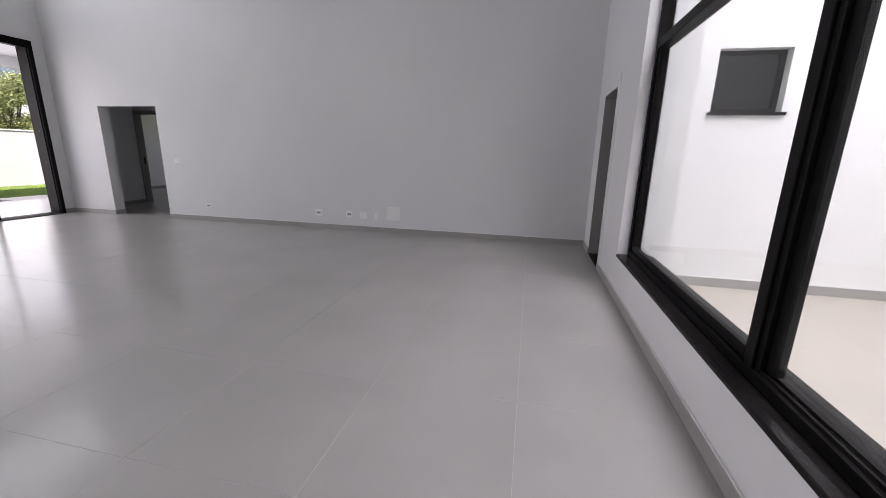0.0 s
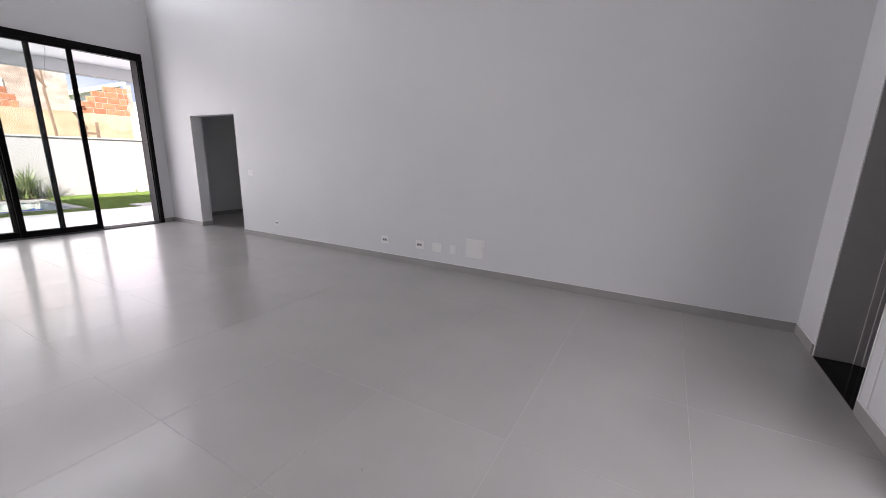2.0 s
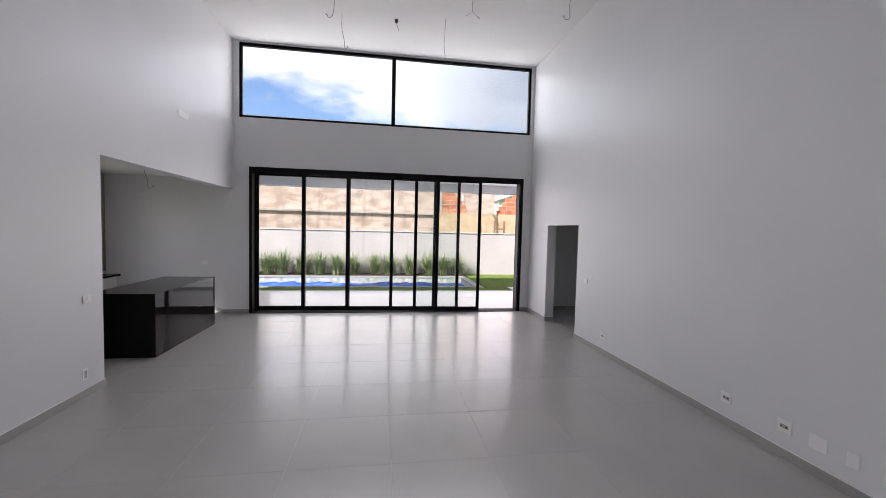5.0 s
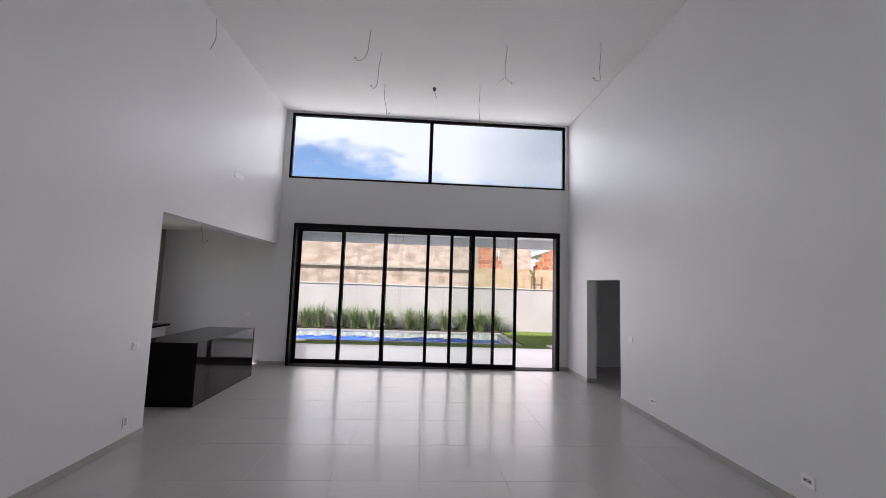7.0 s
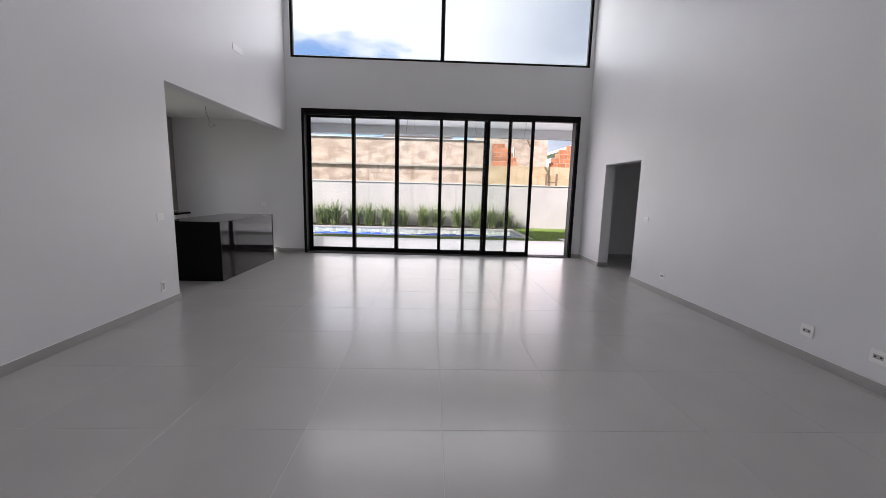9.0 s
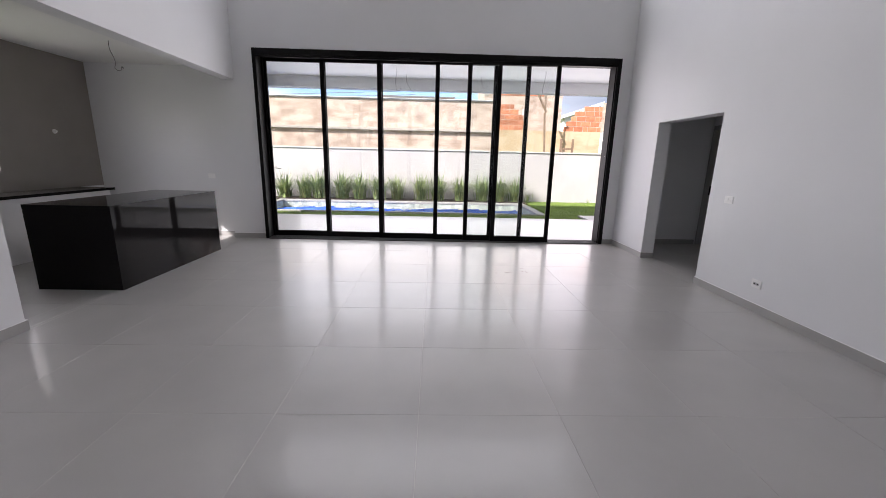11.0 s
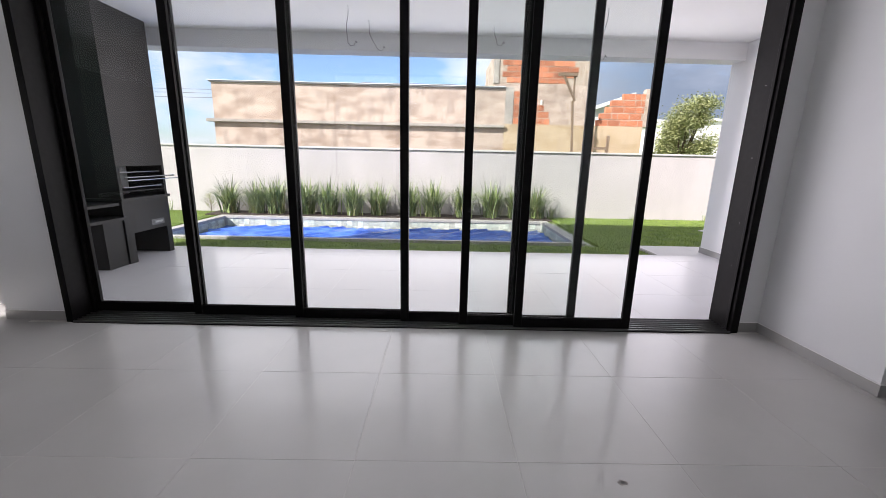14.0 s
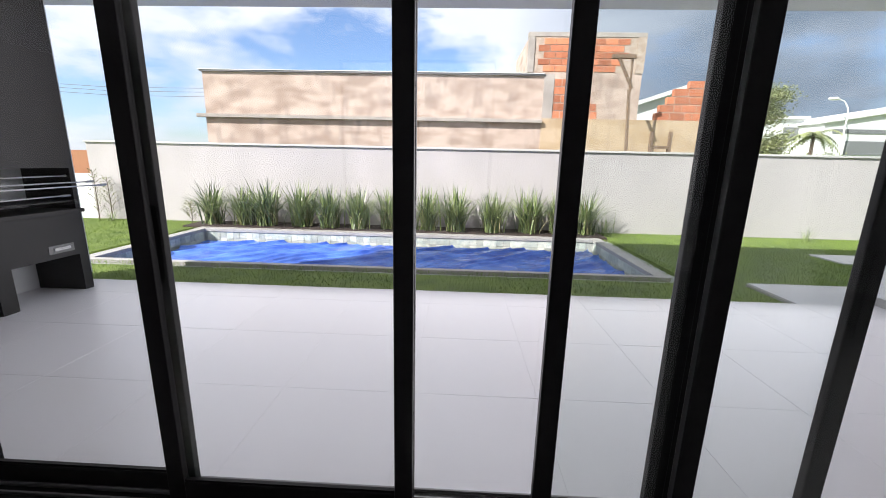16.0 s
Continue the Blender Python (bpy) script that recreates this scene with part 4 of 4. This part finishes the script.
part("yellow_wall", boxes((5.20, hy - .03, -0.2, 9.95, hy + .2, 2.80)), PLASTER_YELLOW, shell, "raw yellowish plaster wall")
ty = 22.5
part("tower_wall", boxes((5.16, ty, -0.2, 9.00, ty + .2, 4.60), (5.16, ty + .2, -0.2, 5.36, 26, 5.78)), PLASTER, shell)
part("tower_infill", boxes((5.16, ty + .0, 4.60, 9.00, ty + .2, 5.72)), MORTAR, shell)
part("tower_band", boxes((5.10, ty - .02, 5.72, 9.03, ty + .22, 5.87), bevel=0.01), CONCRETE, shell)
part("tower_pillar", boxes((5.12, ty - .03, 4.60, 5.32, ty + .2, 5.72)), CONCRETE, shell)
part("tower_pillar", boxes((8.74, ty - .03, 4.60, 9.02, ty + .2, 5.72)), MORTAR, shell)
part("pipe", boxes((7.05, ty - .06, 2.0, 7.11, ty, 4.0)), WHITE_PLASTIC, shell)
for r in range(5):
    brick_course(shell, 5.46, 8.34 + 0.07 * r, ty + 0.055, 4.63 + r * 0.214, brick_me, length=0.39, shift=0.0 if r % 2 else 0.18)
COURSE = 0.214
for r, end in enumerate((6.88, 6.74, 6.58, 6.40, 6.22)):                # left stub of brickwork, stepped down
    brick_course(shell, 5.50, end, hy + 0.07, 2.81 + r * COURSE, brick_me if r % 2 else half_me, length=0.39 if r % 2 else 0.19, gap=0.02)
part("stepped_mortar", boxes(*[(5.49, hy + 0.008, 2.80 + r * COURSE, end - .12, hy + 0.13, 2.80 + (r + 1) * COURSE) for r, end in enumerate((6.88, 6.74, 6.58, 6.40, 6.22))]), MORTAR, shell)
for r, x0 in enumerate((8.36, 8.46, 8.65, 8.81, 9.20)):                 # right stub, stepped up to the corner
    x, k = x0, r
    while x < 9.90:
        short = k % 3 == 2 or x + 0.39 > 9.97
        ln = 0.19 if short else 0.39
        piece("brick", half_me if short else brick_me, shell, (x + ln / 2, hy + 0.07, 2.81 + r * COURSE))
        x, k = x + ln + 0.02, k + 1
part("stepped_mortar", boxes(*[(x0 + .10, hy + 0.008, 2.80 + r * COURSE, 9.95, hy + 0.13, 2.80 + (r + 1) * COURSE - .03 * (r == 4)) for r, x0 in enumerate((8.36, 8.46, 8.65, 8.81, 9.20))]), MORTAR, shell)
part("edge_plaster", boxes((9.95, hy, 2.80, 10.12, hy + .2, 4.02)), MORTAR, shell)
bm = bmesh.new()
tube(bm, [(7.28, 18.8, -0.2), (7.27, 18.8, 2.0), (7.17, 18.8, 3.44)], 0.045, 5)
part("prop", bm, TIMBER, shell)
bm = bmesh.new()
tube(bm, [(7.20, 18.82, 3.38), (7.18, 18.82, 4.18)], 0.03, 5)
part("prop_top", bm, TIMBER, shell)
part("prop_head", boxes((6.66, 18.74, 4.16, 7.25, 18.86, 4.25), bevel=0.006), TIMBER, shell)
bm = bmesh.new()
tube(bm, [(6.83, 18.78, 4.17), (7.23, 18.78, 3.44)], 0.042, 4)
part("prop_brace", bm, TIMBER, shell)
part("trestle", boxes((8.05, hy - .6, -0.2, 8.13, hy - .52, 2.45), (8.55, hy - .6, -0.2, 8.63, hy - .52, 2.45), (8.13, hy - .6, 2.0, 8.55, hy - .52, 2.08)), TIMBER, shell)


def plain_house(name, label, x0, y0, x1, y1, h, roof=0.0, wins=()):
    t = thing(name, label, "house", "houses beyond the wall")
    part("wall", boxes((x0, y0, -0.2, x1, y1, h)), WHITE_OUT, t)
    bm = bmesh.new()
    a, b = (x0 - .2, y0 - .25), (x1 + .2, y1 + .25)
    v = [bm.verts.new(p) for p in ((a[0], a[1], h), (b[0], a[1], h + roof), (b[0], b[1], h + roof), (a[0], b[1], h), (a[0], a[1], h + .18), (b[0], a[1], h + roof + .18), (b[0], b[1], h + roof + .18), (a[0], b[1], h + .18))]
    for f in ((0, 1, 5, 4), (1, 2, 6, 5), (2, 3, 7, 6), (3, 0, 4, 7), (4, 5, 6, 7), (3, 2, 1, 0)):
        bm.faces.new([v[i] for i in f])
    part("roof", bm, WHITE_OUT, t)
    if roof:
        bm = bmesh.new()
        rise = roof * (x1 - a[0]) / (b[0] - a[0])
        low = roof * (x0 - a[0]) / (b[0] - a[0])
        v = [bm.verts.new(p) for y in (y0, y1) for p in ((x0, y, h), (x1, y, h), (x1, y, h + rise), (x0, y, h + low))]
        for f in ((0, 1, 2, 3), (7, 6, 5, 4), (1, 5, 6, 2), (0, 3, 7, 4)):
            bm.faces.new([v[i] for i in f])
        part("gable", bm, WHITE_OUT, t)
    for wx, wz, ww, wh in wins:
        part("window", boxes((wx, y0 - .05, wz, wx + ww, y0 + .05, wz + wh)), WINDOW_GREY, t)
    return t


plain_house("white_house", "white house with a sloping roof behind the brick wall", 10.6, 27.0, 12.7, 33.0, 4.08, 0.86)
plain_house("white_house", "white flat-roofed house far beyond the wall", 22.6, 38.0, 27.2, 46.0, 5.05, 0.0, ((25.9, 3.6, 1.0, 0.9),))
plain_house("white_house", "long white building with a sloping roof line", 26.95, 36.0, 50.0, 48.0, 4.6, 4.0, ((27.5, 3.98, 14.0, 0.27), (28.5, 2.6, 12.0, 0.9)))
plain_house("white_house", "low white house far down the street", 22.5, 50.0, 27.5, 58.0, 6.2, 0.0, ((24.0, 4.0, 1.4, 1.1),))


def leafy_tree(name, label, x, y, height, spread, seed, leaves=5200, leaf=0.15):
    """Tapered trunk, forked limbs, and leaves in loose clusters round the limb ends."""
    rnd = random.Random(seed)
    t = thing(name, label, "tree", "", (x, y, -0.2))
    bm = bmesh.new()
    top = height * 0.45
    tube(bm, [(0, 0, 0), (0.05, 0.02, top * 0.5), (0.0, 0.08, top)], [height * .035, height * .028, height * .02], 8)
    ends = []
    for i in range(13):
        a, up = i * 2.4 + rnd.uniform(-.3, .3), rnd.uniform(0.25, 1.0)
        r = spread * rnd.uniform(0.55, 1.0) * math.sin(math.acos(min(0.96, abs(up - 0.45) * 1.5)))
        e = Vector((math.cos(a) * r, math.sin(a) * r, top * 0.7 + (height - top * 0.7) * up * 0.95))
        m = e * 0.5 + Vector((0, 0, top * 0.25))
        tube(bm, [(0, 0.06, top * 0.85), tuple(m), tuple(e)], [height * .013, height * .008, height * .003], 5)
        ends += [e, m * 0.4 + e * 0.6]
    part("trunk", bm, BARK, t)
    cents = [e + Vector((rnd.gauss(0, .2), rnd.gauss(0, .2), rnd.gauss(0, .15))) * spread * 0.5 for e in ends for _ in range(2)]
    vs, fs = [], []
    for i in range(leaves):
        c = cents[rnd.randrange(len(cents))]
        q = c + Vector((rnd.gauss(0, 1), rnd.gauss(0, 1), rnd.gauss(0, .7))) * spread * 0.25
        u = Vector((rnd.uniform(-1, 1), rnd.uniform(-1, 1), rnd.uniform(-.6, .6))).normalized() * leaf * rnd.uniform(.6, 1.2)
        w = u.cross(Vector((rnd.uniform(-1, 1), rnd.uniform(-1, 1), 1))).normalized() * leaf * 0.42
        k0 = len(vs)
        vs += [tuple(q - u), tuple(q + w), tuple(q + u), tuple(q - w)]
        fs.append((k0, k0 + 1, k0 + 2, k0 + 3))
    me = bpy.data.meshes.new("crown")
    me.from_pydata(vs, [], fs)
    me.materials.append(TREE_LEAF)
    cr = new("crown", me)
    cr.parent = t
    return t


leafy_tree("tree", "round leafy green tree beyond the garden wall", 15.15, 26.0, 5.2, 1.12, 4, 24000, 0.066)
leafy_tree("tree", "narrow dark conifer rising behind the houses", 29.5, 47.0, 7.4, 0.7, 12, 1600, 0.14)
leafy_tree("shrub", "dark green shrub among far houses", 27.5, 36.5, 3.0, 1.1, 17, 1500, 0.12)

def palm(x, y, height, seed):
    """A short trunk and arching fronds of narrow leaflets."""
    rnd = random.Random(seed)
    t = thing("palm_tree", "small palm with arching fronds before white houses", "palm tree", "palms beyond the wall", (x, y, -0.2))
    bm = bmesh.new()
    tube(bm, [(0, 0, 0), (0.05, 0, height * .5), (0, 0, height)], [0.14, 0.10, 0.08], 8)
    part("trunk", bm, BARK, t)
    for i in range(15):
        a, up = i * 2.4, rnd.uniform(0.1, 1.1)
        bm = bmesh.new()
        prev = None
        for k in range(14):
            f = k / 13
            r, z = 1.15 * f, height + up * f - 1.05 * f * f
            c = Vector((math.cos(a) * r, math.sin(a) * r, z))
            side = Vector((-math.sin(a), math.cos(a), 0))
            if prev is not None:
                for s in (-1, 1):
                    tip = c + side * s * 0.34 * math.sin(f * 2.7 + .3) + Vector((0, 0, -0.12))
                    bm.faces.new([bm.verts.new(q) for q in (prev, c, tip)])
            prev = c
        part("frond", bm, TREE_LEAF, t)
    return t


palm(21.35, 30.0, 3.5, 3)
palm(23.25, 30.0, 2.2, 5)

lamp = thing("street_lamp", "white street lamp with a curved arm", "street lamp", at=(27.35, 35.0, 0.05))
bm = bmesh.new()
tube(bm, [(0, 0, -0.2), (0, 0, 4.9), (-0.1, 0, 5.4), (-0.4, 0, 5.8), (-0.8, 0, 5.9)], [0.08, 0.05, 0.04, 0.035, 0.035], 8)
part("pole", bm, WHITE_PLASTIC, lamp, smooth=True)
bm = bmesh.new()
tube(bm, [(-0.7, 0, 5.9), (-0.9, 0, 5.93), (-1.3, 0, 5.92), (-1.4, 0, 5.9)], [0.04, 0.11, 0.10, 0.03], 10)
part("head", bm, WHITE_PLASTIC, lamp, smooth=True)
pole = thing("utility_pole", "far concrete utility pole with three overhead lines", "utility pole", at=(-13.0, 40.0, -0.2))
bm = bmesh.new()
tube(bm, [(0, 0, 0), (0, 0, 7.6)], [0.14, 0.10], 8)
part("post", bm, CONCRETE, pole)
part("crossarm", boxes((-0.7, -0.05, 6.9, 0.7, 0.05, 7.0)), TIMBER, pole)
for dz in (6.4, 6.75, 7.05):
    bm = bmesh.new()
    tube(bm, [(-30, 5, dz + 1.4), (-14, 2, dz + 0.3), (0, 0, dz), (14, -3, dz + 0.2)], 0.018, 4)
    part("line", bm, WIRE_DARK, pole)

# ---- dried specks on the living room floor ----
def floor_mark(x, y, length, width, turn, seed):
    rnd = random.Random(seed)
    bm = bmesh.new()
    for _ in range(3):
        cx, cy, n = rnd.gauss(0, length * .25), rnd.gauss(0, width * .25), 9
        ring = [(cx + math.cos(i * 6.283 / n) * length * rnd.uniform(.2, .5), cy + math.sin(i * 6.283 / n) * width * rnd.uniform(.2, .5)) for i in range(n)]
        lo = [bm.verts.new((px, py, 0.0)) for px, py in ring]
        hi = [bm.verts.new((cx + (px - cx) * .8, cy + (py - cy) * .8, 0.0012)) for px, py in ring]
        bm.faces.new(hi)
        for i in range(n):
            bm.faces.new((lo[i], lo[(i + 1) % n], hi[(i + 1) % n], hi[i]))
    ob = tagged(part("dried_mud_mark", bm, DRIED_MUD), "small dried mud mark on the grey floor tiles", "floor mark", "dried marks on the floor")
    ob.location, ob.rotation_euler = (x, y, 0.0006), (0, 0, turn)


floor_mark(3.95, 7.35, 0.085, 0.03, 1.4, 1)
floor_mark(3.99, 7.33, 0.075, 0.022, 1.6, 2)
floor_mark(3.97, 7.53, 0.05, 0.03, 0.3, 3)
floor_mark(3.58, 7.28, 0.05, 0.02, 0.0, 4)
floor_mark(3.75, 7.32, 0.09, 0.014, 0.1, 5)
floor_mark(2.94, 1.40, 0.022, 0.012, 0.8, 6)
floor_mark(2.89, 1.72, 0.045, 0.006, 0.6, 7)
floor_mark(4.25, 0.88, 0.022, 0.014, 0.2, 8)

# ---- green triangle tiles beside the barbecue ----
tiling = thing("green_wall_tiles", "green and pale triangle tiles above the barbecue counter", "wall tiles")
def tri_mesh(a, b, c, mat):
    bm = bmesh.new()
    lo = [bm.verts.new((0, p[0], p[1])) for p in (a, b, c)]
    hi = [bm.verts.new((0.008, p[0] * .97 + .003, p[1] * .97 + .003)) for p in (a, b, c)]
    bm.faces.new(lo[::-1])
    bm.faces.new(hi)
    for i in range(3):
        bm.faces.new((lo[i], lo[(i + 1) % 3], hi[(i + 1) % 3], hi[i]))
    return mesh_of("tile", bm, mat)


S = 0.20
tri_a = tri_mesh((0, 0), (S, 0), (0, S), GREEN_A)
tri_b = tri_mesh((S, 0), (S, S), (0, S), GREEN_B)
for r in range(12):
    for c in range(7):
        y, z = 9.86 + c * S, 0.90 + r * S
        piece("tile", tri_a, tiling, (-1.85, y, z))
        piece("tile", tri_b, tiling, (-1.85, y, z))

# ---- pool tiles ----
pt = mesh_of("tile", boxes((-0.070, 0, -0.070, 0.070, 0.012, 0.070), bevel=0.004), POOL_TILE)
nt = int((ix1 - ix0) / 0.145)
for r in range(2):
    for i in range(nt):
        piece("tile", pt, pool, (ix0 + 0.075 + i * 0.145, py1 - pw + 0.020, -0.165 - r * 0.145), (0, 0, 0))
ns = int((iy1 - iy0) / 0.145)
for r in range(2):
    for i in range(ns):
        y = iy0 + 0.075 + i * 0.145
        piece("tile", pt, pool, (px0 + pw - 0.032, y, -0.165 - r * 0.145), (0, 0, -math.pi / 2))
        piece("tile", pt, pool, (px1 - pw + 0.032, y, -0.165 - r * 0.145), (0, 0, math.pi / 2))

# ---- floor tiles ----
P, GX, GY = 0.8465, 0.943, 0.035
rnd = random.Random(11)


def tile_mesh(w, d, mat, joint=0.0022):
    """A thin slab with a narrow chamfer, its top at z = 0."""
    bm = bmesh.new()
    a, b, c = w / 2 - joint / 2, d / 2 - joint / 2, 0.0010
    lo = [bm.verts.new((sx * a, sy * b, -0.010)) for sx, sy in ((-1, -1), (1, -1), (1, 1), (-1, 1))]
    md = [bm.verts.new((sx * a, sy * b, -c)) for sx, sy in ((-1, -1), (1, -1), (1, 1), (-1, 1))]
    hi = [bm.verts.new((sx * (a - c), sy * (b - c), 0)) for sx, sy in ((-1, -1), (1, -1), (1, 1), (-1, 1))]
    bm.faces.new(hi)
    for u, v in ((lo, md), (md, hi)):
        for i in range(4):
            bm.faces.new((u[i], u[(i + 1) % 4], v[(i + 1) % 4], v[i]))
    return mesh_of("tile", bm, mat)


meshes = {}


def lay(parent, x0, y0, x1, y1, mat, gx=GX, gy=GY, p=P, tilt=0.0007):
    """Tiles of the grid cut to the rectangle."""
    i = math.floor((x0 - gx) / p)
    while gx + i * p < x1 - 0.004:
        a, b = max(x0, gx + i * p), min(x1, gx + (i + 1) * p)
        j = math.floor((y0 - gy) / p)
        while gy + j * p < y1 - 0.004:
            c, d = max(y0, gy + j * p), min(y1, gy + (j + 1) * p)
            if b - a > 0.01 and d - c > 0.01:
                key = (round(b - a, 3), round(d - c, 3), mat.name)
                if key not in meshes:
                    meshes[key] = tile_mesh(b - a, d - c, mat)
                piece("tile", meshes[key], parent, ((a + b) / 2, (c + d) / 2, rnd.uniform(-0.0003, 0.0003)), (rnd.uniform(-tilt, tilt), rnd.uniform(-tilt, tilt), 0))
            j += 1
        i += 1


lay(floor, XL, YS, XR, 9.284, PORCELAIN)
lay(floor, KX, 3.8, -0.93, KY, PORCELAIN)
lay(floor, -0.93, 5.35, XL, YN, PORCELAIN)
lay(floor, XR, 6.953, XR + .2, 8.30, PORCELAIN)
lay(floor_hall, 6.29, 0.7, 7.93, 9.49, PORCELAIN)
lay(floor_hall, 7.93, 6.8, 12.2, 12.45, PORCELAIN)
lay(floor_patio, -2.05, 9.590, 7.78, 12.48, PATIO_TILE, GX, 9.513, P)
lay(floor_patio, 6.87, 12.48, 12.6, 13.26, PATIO_TILE, GX, 12.40, P)
lay(floor_court, -3.2, -4.2, 4.42, -1.14, COURT_TILE, GX + .3, GY, P)
lay(floor_court, 4.62, -3.4, 6.09, -1.14, PORCELAIN)
